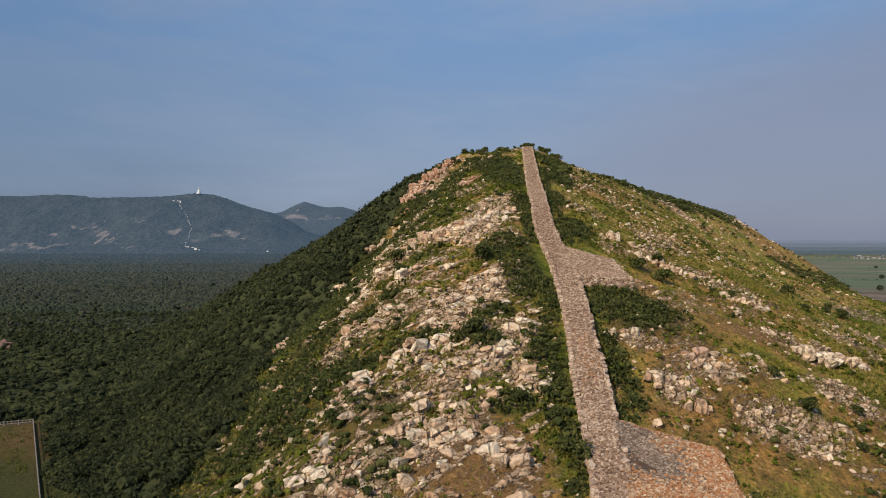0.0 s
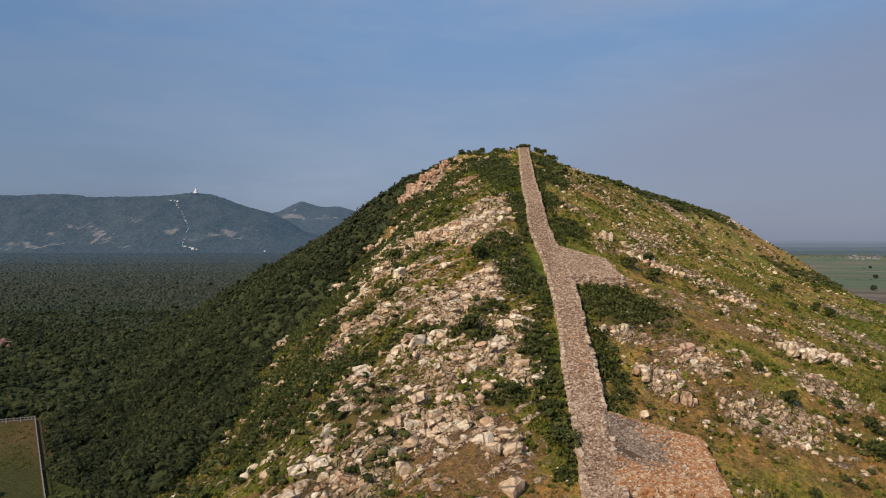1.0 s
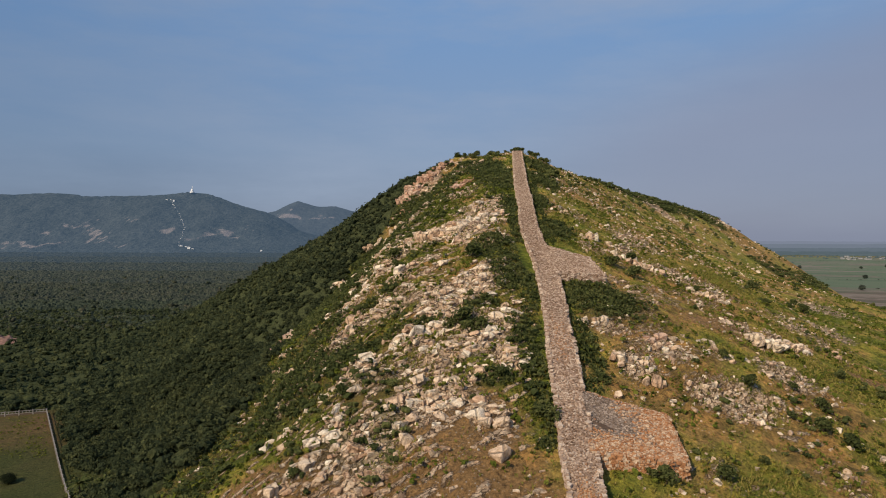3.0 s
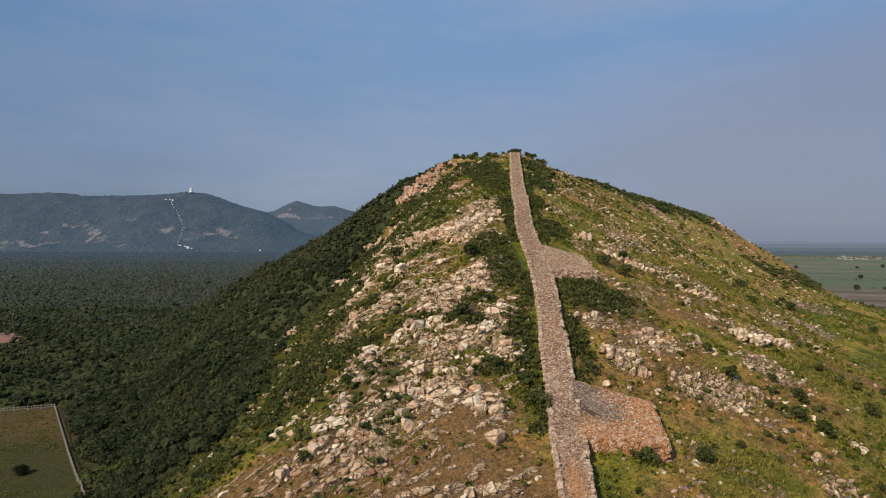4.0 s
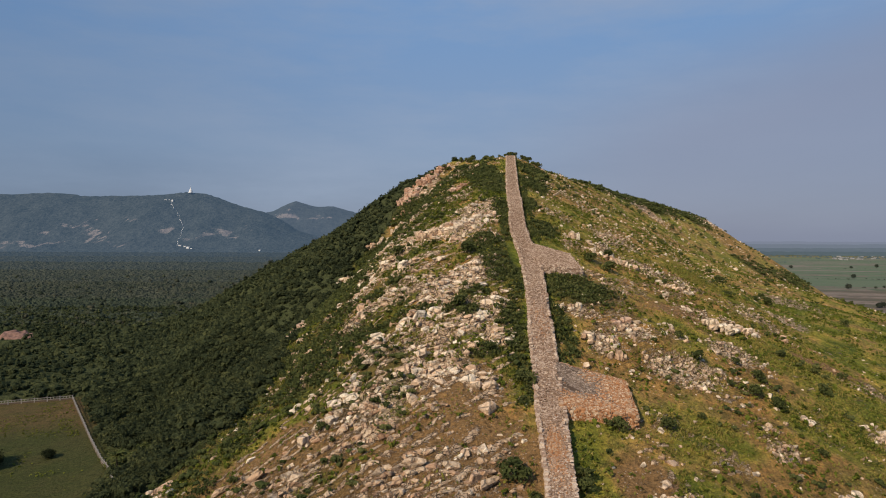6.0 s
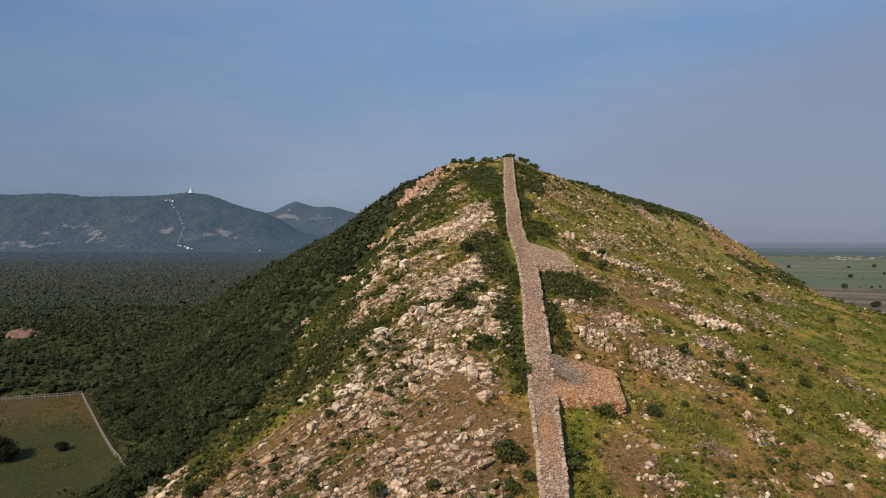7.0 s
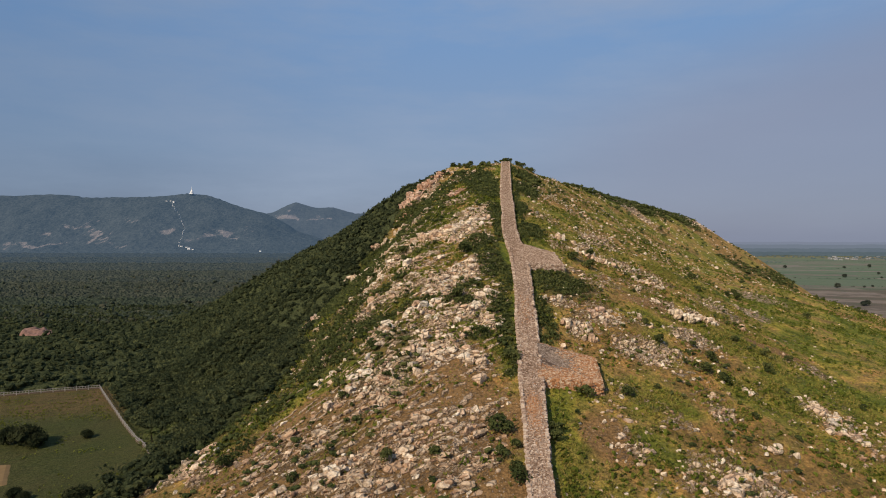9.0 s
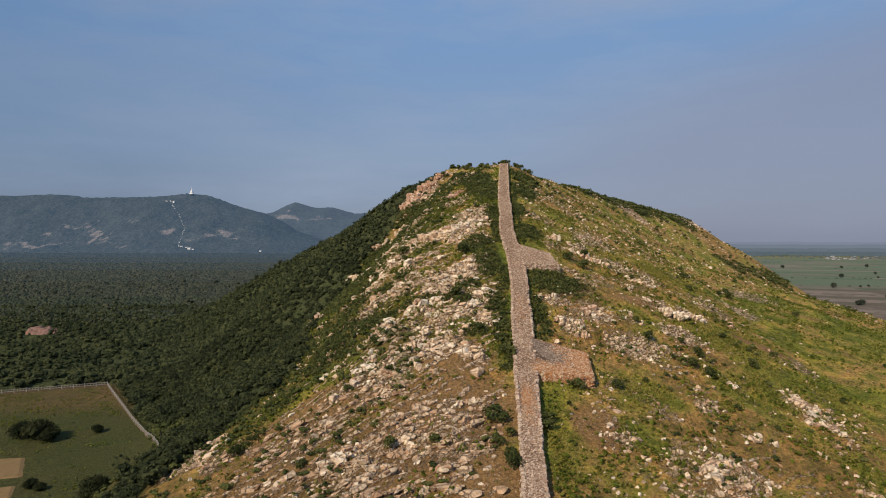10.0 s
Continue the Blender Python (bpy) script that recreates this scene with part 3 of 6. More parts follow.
MAT_GRAVEL = wall_material("grey_gravel", [(0.12, (0.085, 0.065, 0.05)), (0.30, (0.19, 0.14, 0.105)), (0.55, (0.29, 0.222, 0.175)), (0.80, (0.56, 0.46, 0.375))])
MAT_BRICK = brick_material()
MAT_SOIL = plain("dark_fill", (0.10, 0.064, 0.042), 0.95, 0.4, 3.0)
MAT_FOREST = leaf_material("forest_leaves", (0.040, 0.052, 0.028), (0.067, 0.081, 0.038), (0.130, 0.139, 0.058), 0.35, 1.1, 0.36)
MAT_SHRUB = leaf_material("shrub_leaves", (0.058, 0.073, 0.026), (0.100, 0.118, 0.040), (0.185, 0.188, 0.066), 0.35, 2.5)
MAT_HERB = leaf_material("herb_leaves", (0.088, 0.112, 0.018), (0.150, 0.172, 0.028), (0.255, 0.25, 0.05), 0.3, 3.0)
MAT_GRASS = leaf_material("grass_blades", (0.40, 0.29, 0.10), (0.33, 0.29, 0.07), (0.24, 0.265, 0.045), 0.3)
MAT_BARK = plain("bark", (0.11, 0.08, 0.055), 0.9, 0.3, 6.0)
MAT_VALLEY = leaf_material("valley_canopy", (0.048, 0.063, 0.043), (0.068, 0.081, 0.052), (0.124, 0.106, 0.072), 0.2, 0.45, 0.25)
# haze painted into base colour and bluish emission, stronger for each farther band
MAT_VALLEYFAR = [distance_material("valley_woods_painted_haze", tuple(np.array((0.036, 0.050, 0.034)) * (1 - 0.62 * k_)), tuple(np.array((0.104, 0.104, 0.072)) * (1 - 0.5 * k_)), tuple(np.array((0.032, 0.053, 0.082)) * k_), 0.16 - 0.05 * k_) for k_ in (0.05, 0.16, 0.38, 0.75, 1.0)]
# far hills: dark woods plus a bluish emission painted in for haze
MAT_FAR = distance_material("far_woods_painted_haze", (0.010, 0.014, 0.012), (0.062, 0.068, 0.062), (0.033, 0.058, 0.094), 0.085)
MAT_FARTHER = distance_material("farther_woods_painted_haze", (0.015, 0.020, 0.018), (0.050, 0.056, 0.053), (0.048, 0.074, 0.116), 0.06)
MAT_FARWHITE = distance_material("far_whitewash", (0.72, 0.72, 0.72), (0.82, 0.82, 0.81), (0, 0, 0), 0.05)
# tree belts: emission painted in for haze, nearing the sky's colour with distance
MAT_BELT = distance_material("far_tree_belts_painted_haze", (0.035, 0.05, 0.035), (0.055, 0.07, 0.05), (0.050, 0.070, 0.088), 0.05)
MAT_BELTNEAR = distance_material("tree_belts_painted_haze", (0.03, 0.04, 0.035), (0.05, 0.06, 0.05), (0.054, 0.074, 0.098), 0.03)
MAT_BELTMID = distance_material("tree_belts_more_painted_haze", (0.025, 0.035, 0.03), (0.04, 0.05, 0.04), (0.090, 0.110, 0.150), 0.025)
MAT_BELTFAR = distance_material("far_belts_painted_haze", (0.02, 0.03, 0.025), (0.03, 0.035, 0.03), (0.136, 0.158, 0.212), 0.02)
MAT_HORIZON = distance_material("horizon_belts_painted_haze", (0.015, 0.02, 0.02), (0.02, 0.025, 0.025), (0.182, 0.205, 0.272), 0.015)
MAT_HOUSE = distance_material("village_plaster", (0.34, 0.33, 0.33), (0.52, 0.51, 0.50), (0, 0, 0), 0.3)
MAT_CONCRETE = plain("pale_concrete", (0.30, 0.27, 0.24), 0.85, 0.2, 1.5)
MAT_STRAW = plain("straw_field", (0.18, 0.115, 0.05), 0.95, 0.15, 0.6)


# ---- mesh helpers ----
def raw_mesh(name, v, f, mat, smooth_shade=False, **attrs):
    me = bpy.data.meshes.new(name)
    v, f = np.asarray(v, np.float32), np.asarray(f, np.int32)
    me.vertices.add(len(v))
    me.vertices.foreach_set("co", v.ravel())
    me.loops.add(f.size)
    me.loops.foreach_set("vertex_index", f.ravel())
    me.polygons.add(len(f))
    me.polygons.foreach_set("loop_start", np.arange(0, f.size, f.shape[1], dtype=np.int32))
    me.polygons.foreach_set("use_smooth", np.full(len(f), smooth_shade))
    me.update(calc_edges=True)
    for key, vals in attrs.items():
        me.attributes.new(key, "FLOAT", "POINT").data.foreach_set("value", np.asarray(vals, np.float32))
    me.materials.append(mat)
    return me


def part(name, me, parent, label=""):
    ob = new(name, me)
    ob.parent = parent
    return tagged(ob, label)


def spin(rz, rx=None, ry=None):
    """Turns about z, after leaning by rx and ry; arrays of radians to an array of matrices."""
    c, s, o, i = np.cos(rz), np.sin(rz), np.zeros_like(rz), np.ones_like(rz)
    m = np.stack([np.stack([c, -s, o], -1), np.stack([s, c, o], -1), np.stack([o, o, i], -1)], -2)
    if rx is not None:
        c, s = np.cos(rx), np.sin(rx)
        m = m @ np.stack([np.stack([i, o, o], -1), np.stack([o, c, -s], -1), np.stack([o, s, c], -1)], -2)
    if ry is not None:
        c, s = np.cos(ry), np.sin(ry)
        m = m @ np.stack([np.stack([c, o, s], -1), np.stack([o, i, o], -1), np.stack([-s, o, c], -1)], -2)
    return m


def scatter(name, temps, pos, rot, scale, tint, mat, smooth_shade=False):
    """One mesh of many copies of the templates, each set down at its own place, turn and size."""
    which = RNG.integers(0, len(temps), len(pos))
    vs, fs, ts, base = [], [], [], 0
    for k, (tv, tf) in enumerate(temps):
        ids = np.nonzero(which == k)[0]
        if not len(ids):
            continue
        v = np.einsum("nij,nvj->nvi", rot[ids], tv[None] * scale[ids][:, None, :]) + pos[ids][:, None, :]
        f = tf[None] + (base + np.arange(len(ids)) * len(tv))[:, None, None]
        vs.append(v.reshape(-1, 3)), fs.append(f.reshape(-1, tf.shape[1])), ts.append(np.repeat(tint[ids], len(tv)))
        base += len(ids) * len(tv)
    return new(name, raw_mesh(name, np.concatenate(vs), np.concatenate(fs), mat, smooth_shade, tint=np.concatenate(ts)))


RNG = np.random.default_rng(11)


def ico(sub):
    bm = bmesh.new()
    bmesh.ops.create_icosphere(bm, subdivisions=sub, radius=1)
    v = np.array([p.co[:] for p in bm.verts])
    f = np.array([[q.index for q in p.verts] for p in bm.faces])
    bm.free()
    return v, f


def rock_shape(sub, cuts, rng, rough=0.12):
    """A ball of stone split flat along a few joints."""
    v, f = ico(sub)
    v = v * (1 + rough * rng.uniform(-1, 1, (len(v), 1)))
    for k in range(cuts):
        d = rng.normal(size=3)
        if k < 6:
            d = np.eye(3)[k % 3] * (1 if k < 3 else -1) + 0.25 * rng.normal(size=3)
        d /= np.linalg.norm(d)
        lim = rng.uniform(0.38, 0.72)
        over = np.maximum(v @ d - lim, 0)
        v = v - over[:, None] * d
    return v / np.abs(v).max(0), f


def leaves(n, rx, rz, card, lumps, rng, low=-0.25):
    """A crown of loose leaf sprays round several lobes, its foot at z = 0."""
    a = rng.uniform(0, 2 * np.pi, lumps)
    r = np.sqrt(rng.uniform(0, 1, lumps)) * rx * 0.62
    cen = np.stack([r * np.cos(a), r * np.sin(a), rz * rng.uniform(0.35, 0.72, lumps)], -1)
    size = rng.uniform(0.36, 0.56, lumps) * min(rx, rz * 0.8)
    k = rng.integers(0, lumps, n)
    d = rng.normal(size=(n, 3))
    d[:, 2] = np.abs(d[:, 2]) * np.where(rng.uniform(size=n) < 0.8, 1, -1)
    d /= np.linalg.norm(d, axis=1)[:, None]
    p = cen[k] + d * (size[k] * rng.uniform(0.7, 1.12, n))[:, None]
    p[:, 2] = np.maximum(p[:, 2], 0.05 * rz)
    nor = d + 0.7 * rng.normal(size=(n, 3))
    nor[:, 2] += 0.3
    nor /= np.linalg.norm(nor, axis=1)[:, None]
    t = np.cross(nor, rng.normal(size=(n, 3)))
    t /= np.linalg.norm(t, axis=1)[:, None]
    b = np.cross(nor, t)
    s = card * rng.uniform(0.6, 1.3, (n, 1))
    q = np.stack([p - t * s, p - b * s * rng.uniform(0.4, 0.8, (n, 1)), p + t * s, p + b * s * rng.uniform(0.4, 0.9, (n, 1)) + nor * s * 0.25], 1)
    return q.reshape(-1, 3), np.arange(n * 4).reshape(n, 4)


def lumpy(n_lumps, rx, rz, cards, card, rng, sub=1, lobe=1.0):
    """A closed leafy crown: uneven rounded lobes with loose sprays standing out from them; triangles."""
    pieces = []
    bv, bf = ico(sub)
    for k in range(n_lumps):
        a, r = rng.uniform(0, 6.28), rx * (0.0 if k == 0 else rng.uniform(0.3, 0.62))
        size = min(rx, rz) * rng.uniform(0.36, 0.52) * lobe
        v = bv * (1 + 0.28 * rng.uniform(-1, 1, (len(bv), 1))) * size * np.array([1.1, 1.1, 0.85])
        pieces.append((v + np.array([r * np.cos(a), r * np.sin(a), rz * rng.uniform(0.42, 0.68) if k else rz * 0.6]), bf))
    q, f = leaves(cards, rx, rz, card, max(3, n_lumps), rng)
    pieces.append((q, np.concatenate([f[:, [0, 1, 2]], f[:, [0, 2, 3]]])))
    return joined(*pieces)


def stem(h, r, bend, rng, sides=5, z0=-0.5):
    """A tapered, slightly crooked stem as quads."""
    rings = []
    a = np.arange(sides) / sides * 2 * np.pi
    for k in range(4):
        z = z0 + (h - z0) * k / 3
        rr = r * (1 - 0.22 * k)
        off = bend * rng.normal(size=2) * k / 3
        rings.append(np.stack([off[0] + rr * np.cos(a), off[1] + rr * np.sin(a), 0 * a + z], -1))
    v = np.concatenate(rings)
    f = [(k * sides + i, k * sides + (i + 1) % sides, (k + 1) * sides + (i + 1) % sides, (k + 1) * sides + i) for k in range(3) for i in range(sides)]
    return v, np.array(f)


def joined(*pieces):
    vs, fs, base = [], [], 0
    for v, f in pieces:
        vs.append(v), fs.append(f + base)
        base += len(v)
    return np.concatenate(vs), np.concatenate(fs)


def steps(lo, fine_lo, fine_hi, hi, step, grow):
    vals = list(np.arange(fine_lo, fine_hi + step / 2, step))
    s, v = step, vals[-1]
    while v < hi:
        s *= grow
        v += s
        vals.append(v)
    s, v = step, vals[0]
    while v > lo:
        s *= grow
        v -= s
        vals.insert(0, v)
    return np.array(vals)


def grid_faces(nx, ny):
    i = np.arange((nx - 1) * (ny - 1))
    a = (i // (nx - 1)) * nx + i % (nx - 1)
    return np.stack([a, a + 1, a + 1 + nx, a + nx], -1)


# ---- ground: one sheet from the ridge to the horizon ----
XS = steps(-4900, -42, 70, 4900, 0.45, 1.045)
YS = steps(-300, 30, 112, 4950, 0.38, 1.033)
GX, GY = np.meshgrid(XS, YS)
GZ = ground(GX, GY)
flat_x, flat_y = GX.ravel(), GY.ravel()
low_land = smooth(9, 3, GZ.ravel())
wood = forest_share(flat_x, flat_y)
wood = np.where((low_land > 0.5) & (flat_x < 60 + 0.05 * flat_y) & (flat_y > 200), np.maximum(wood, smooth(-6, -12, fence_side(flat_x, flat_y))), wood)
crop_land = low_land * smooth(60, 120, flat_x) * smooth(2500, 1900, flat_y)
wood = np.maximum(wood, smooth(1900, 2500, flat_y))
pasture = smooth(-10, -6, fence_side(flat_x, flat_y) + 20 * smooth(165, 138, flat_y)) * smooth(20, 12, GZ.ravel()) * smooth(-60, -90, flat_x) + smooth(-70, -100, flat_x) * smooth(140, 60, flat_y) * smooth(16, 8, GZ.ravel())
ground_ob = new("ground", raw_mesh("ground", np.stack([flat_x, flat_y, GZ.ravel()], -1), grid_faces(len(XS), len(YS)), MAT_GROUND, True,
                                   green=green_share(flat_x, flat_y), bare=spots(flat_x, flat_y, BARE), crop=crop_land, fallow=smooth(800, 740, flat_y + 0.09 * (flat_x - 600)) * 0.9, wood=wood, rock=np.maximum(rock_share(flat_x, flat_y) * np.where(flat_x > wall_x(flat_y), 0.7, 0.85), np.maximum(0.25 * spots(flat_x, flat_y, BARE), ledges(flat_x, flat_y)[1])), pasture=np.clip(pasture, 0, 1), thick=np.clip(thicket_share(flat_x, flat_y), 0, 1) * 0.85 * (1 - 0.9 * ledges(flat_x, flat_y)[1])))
tagged(ground_ob, "stony hill of dry grass and brown soil above a wooded plain", "ground", kind="structure")


# ---- the old wall ----
def wall_half(y):
    y = np.asarray(y, float)
    broken = np.floor(y / 3.1 + vnoise(y / 7, 0 * y, 41))
    return 1.72 + 0.28 * smooth(50, 62, y) + 0.1 * fbm(y, 0 * y, 9, 40, 2) + 0.26 * (hash01(broken, 0 * broken, 42) - 0.5)


def wall_core(u, y):
    """The top of the wall's filling, slightly rough."""
    return wall_top(y) - 0.12 + 0.16 * fbm(u * 1.0 + 50, y, 2.2, 44, 3)


def strip_core():
    ys, k = np.arange(-20, 288, 0.5), 13
    us = np.linspace(-1, 1, k)
    c, h = wall_x(ys)[:, None], wall_half(ys)[:, None]
    u = us[None] * h
    z = wall_core(u, ys[:, None] + 0 * u)
    x = c + u
    lx, rx = c - h - 0.35, c + h + 0.35
    low_l, low_r = ground(lx, ys[:, None]) - 0.6, ground(rx, ys[:, None]) - 0.6
    x, z = np.concatenate([lx, x, rx], 1), np.concatenate([np.minimum(low_l, z[:, :1] - 0.3), z, np.minimum(low_r, z[:, -1:] - 0.3)], 1)
    rows = np.stack([x, ys[:, None] + 0 * x, z], -1)
    return rows.reshape(-1, 3), grid_faces(k + 2, len(ys))


cv, cf = strip_core()
wall = tagged(new("stone_wall", raw_mesh("stone_wall", cv, cf, MAT_WALL, False, tint=vnoise(cv[:, 0] * 2, cv[:, 1] * 2, 5))),
              "broad ruined dry-stone wall running up the crest of the hill", "stone wall")
rng = np.random.default_rng(3)
CORNERS = np.array([(x, y, z) for x in (-1, 1) for y in (-1, 1) for z in (-1, 1)], float)
SIDES = np.array([(0, 1, 3, 2), (4, 6, 7, 5), (0, 4, 5, 1), (2, 3, 7, 6), (0, 2, 6, 4), (1, 5, 7, 3)])
PEBBLES = [(CORNERS * (0.82 + rng.uniform(-0.28, 0.18, (8, 3))), SIDES) for _ in range(10)]


def rubble(count, place, sizes, rng):
    """Stones laid on a top surface: place(rng, n) gives x, y, z."""
    x, y, z = place(rng, count)
    n = len(x)
    s = rng.uniform(*sizes, (n, 1)) * rng.uniform(0.7, 1.3, (n, 3)) * np.array([1.15, 1.0, 0.55])
    return np.stack([x, y, z], -1), spin(rng.uniform(0, 6.28, n), rng.normal(0, 0.22, n), rng.normal(0, 0.22, n)), s


def on_wall(rng, n):
    y = 18 + 269 * rng.uniform(0, 1, n) ** 1.15
    h = wall_half(y)
    u = rng.uniform(-1, 1, n) * (h - 0.05)
    return wall_x(y) + u, y, wall_core(u, y) + 0.03 + 0.06 * rng.uniform(0, 1, n)


p, r, sc = rubble(17000, on_wall, (0.09, 0.2), rng)
bare_top = 1 - spots(p[:, 0], p[:, 1], [(17.2, 52.5, 1.7, 3.2)], 0.4)
keep = rng.uniform(size=len(p)) < bare_top
rub = scatter("rubble", PEBBLES, p[keep], r[keep], sc[keep], rng.uniform(0, 1, keep.sum()), MAT_WALL)
rub.parent = wall
tagged(rub, "loose grey and pinkish rubble", kind="stuff")


y = np.concatenate([rng.normal(50.0, 3.0, 900), rng.normal(85, 3.2, 220)])
x = wall_x(y) + np.clip(rng.normal(0, 0.8, 1120), -1.6, 1.6)
patch_ob = scatter("orange_fill", PEBBLES, np.stack([x, y, wall_core(x - wall_x(y), y) + 0.04], -1), spin(rng.uniform(0, 6, 1120)), rng.uniform(0.07, 0.16, (1120, 1)) * np.ones((1, 3)), rng.uniform(0.2, 0.8, 1120), MAT_BRICK)
patch_ob.parent = wall
tagged(patch_ob, "patch of orange earth and broken stone", kind="stuff")


def facing(rng, n_per_m, y0, y1, side):
    """The rough blocks that face one flank of the wall."""
    n = int((y1 - y0) * n_per_m)
    y = rng.uniform(y0, y1, n)
    h = wall_half(y) + 0.12
    x = wall_x(y) + side * h
    top, foot = wall_top(y) + 0.02, ground(wall_x(y) + side * (h + 0.6), y)
    z = top - 0.05 - (top - foot) * rng.uniform(0, 1, n) ** 1.6
    x = x + side * (top - z) * 0.12
    s = rng.uniform(0.2, 0.36, (n, 1)) * rng.uniform(0.8, 1.3, (n, 3)) * np.array([1.0, 1.25, 0.7])
    return np.stack([x, y, z], -1), spin(rng.normal(0, 0.25, n), rng.normal(0, 0.1, n), rng.normal(0, 0.1, n)), s


sets = [facing(rng, 11, 18, 287, -1)] + [facing(rng, 12, y0_, y1_, 1) for y0_, y1_ in ((18, 60.8), (63.5, 68.5), (73.4, 110.8), (126.5, 287))]
face_ob = scatter("stone_facing", PEBBLES, *[np.concatenate([a[k] for a in sets]) for k in range(3)], rng.uniform(0.3, 1.1, sum(len(a[0]) for a in sets)), MAT_WALL)
face_ob.parent = wall
tagged(face_ob, "rough pale blocks of the wall's flanks", kind="stuff")


# ---- bastions on the east flank of the wall ----
def bastion(corners, foot, label, brick_from, seed, hollow=None, earth=None):
    """A squat tower of rubble. corners: near left, near right, far right, far left, as (x, y, top)."""
    rng = np.random.default_rng(seed)
    c = np.array(corners, float)
    thing = new("bastion")
    thing.location = (*c[:, :2].mean(0), float(ground(*c[:, :2].mean(0))))
    inv = np.array(thing.location)

    def at(a, b):
        """a: across, 0 at the wall; b: along, 0 at the near face."""
        p = ((1 - a) * (1 - b))[..., None] * c[0] + (a * (1 - b))[..., None] * c[1] + (a * b)[..., None] * c[2] + ((1 - a) * b)[..., None] * c[3]
        p[..., 2] += 0.14 * fbm(p[..., 0], p[..., 1], 2.0, seed, 3)
        if hollow:
            d = np.hypot((a - hollow[0]) / hollow[2], (b - hollow[1]) / hollow[3])
            p[..., 2] -= 0.5 * smooth(1, 0.3, d)
        return p

    k = 22
    a, b = np.meshgrid(np.linspace(0, 1, k), np.linspace(0, 1, k))
    top = at(a, b)
    # near, outer and far faces lean in a little and go down into the ground
    v, f = [top.reshape(-1, 3)], [grid_faces(k, k)]
    base = k * k
    for rim, out in ((top[0], (0, -1)), (top[:, -1], (1, 0)), (top[-1][::-1], (0, 1))):
        low = rim.copy()
        low[:, 0] += out[0] * 0.35
        low[:, 1] += out[1] * 0.35
        low[:, 2] = np.minimum(ground(low[:, 0], low[:, 1]), rim[:, 2]) - foot
        v.append(np.stack([rim, low], 1).reshape(-1, 3))
        i = np.arange(k - 1) * 2 + base
        f.append(np.stack([i, i + 1, i + 3, i + 2], -1))
        base += 2 * k
    v, f = np.concatenate(v) - inv, np.concatenate(f)
    part("core", raw_mesh("core", v, f, MAT_GRAVEL if hollow else MAT_WALL, False, tint=vnoise(v[:, 0] * 2, v[:, 1] * 2, seed)), thing)

    if hollow:
        g = np.linspace(-1, 1, 24)
        ga, gb = np.meshgrid(earth[0] + g * earth[2] * 1.2, earth[1] + g * earth[3] * 1.2)
        q = at(ga, gb) - inv
        rr = np.hypot(*np.meshgrid(g, g))
        q[..., 2] += 0.09 - 0.3 * smooth(0.45, 0.9, rr + 0.8 * (vnoise(ga * 14, gb * 22, 3) - 0.4))
        part("earth_fill", raw_mesh("earth_fill", q.reshape(-1, 3), grid_faces(24, 24), MAT_SOIL, True), thing, "dark earth in the hollow")

    def stones(name, a, b, mat, sizes, lab, dim=1.0):
        q = at(a, b) + np.array([0, 0, 0.05]) - inv
        s = rng.uniform(*sizes, (len(q), 1)) * rng.uniform(0.7, 1.3, (len(q), 3)) * np.array([1.1, 1, 0.6])
        ob = scatter(name, PEBBLES, q, spin(rng.uniform(0, 6.28, len(q)), rng.normal(0, 0.2, len(q)), rng.normal(0, 0.2, len(q))), s, rng.uniform(0, dim, len(q)), mat)
        ob.parent = thing
        tagged(ob, lab, kind="stuff")

    a, b = rng.uniform(0, 1, 5600), rng.uniform(0, 1, 5600)
    edge = brick_from(a, b) + 0.13 * rng.normal(size=len(a))
    dark = np.zeros(len(a), bool) if not hollow else np.hypot((a - earth[0]) / earth[2], (b - earth[1]) / earth[3]) < 0.5 + 0.5 * rng.uniform(0, 1, len(a))
    stones("rubble", a[(edge < 0) & ~dark], b[(edge < 0) & ~dark], MAT_GRAVEL if hollow else MAT_WALL, (0.1, 0.22) if not hollow else (0.08, 0.17), "small grey rubble filling", 0.85 if hollow else 1.0)
    if (edge >= 0).any():
        stones("orange_rubble", a[(edge >= 0) & ~dark], b[(edge >= 0) & ~dark], MAT_BRICK, (0.12, 0.26), "rust-orange broken stone")
    # courses of the near and outer faces
    ps = []
    for which in (0, 1, 2):
        m = 420
        t = rng.uniform(0, 1, m)
        rim = at(t, 0 * t) if which == 0 else at(0 * t + 1, t) if which == 1 else at(t, 0 * t + 1)
        out = ((0, -1), (1, 0), (0, 1))[which]
        g = np.minimum(ground(rim[:, 0] + out[0] * 0.6, rim[:, 1] + out[1] * 0.6), rim[:, 2] - 0.2)
        h = rng.uniform(0, 1, m)
        q = rim.copy()
        q[:, 2] = rim[:, 2] - (rim[:, 2] - g) * h
        q[:, 0] += out[0] * (0.08 + 0.3 * h)
        q[:, 1] += out[1] * (0.08 + 0.3 * h)
        ps.append(q)
    q = np.concatenate(ps) - inv
    s = rng.uniform(0.18, 0.34, (len(q), 1)) * rng.uniform(0.8, 1.3, (len(q), 3)) * np.array([1.1, 1.1, 0.65])
    ob = scatter("stone_facing", PEBBLES, q, spin(rng.normal(0, 0.3, len(q)), rng.normal(0, 0.1, len(q)), rng.normal(0, 0.1, len(q))), s, rng.uniform(0, 1, len(q)), MAT_BRICK if seed == 51 else MAT_WALL)
    ob.parent = thing
    tagged(ob, "rough facing stones", kind="stuff")
    return tagged(thing, label, "bastion")


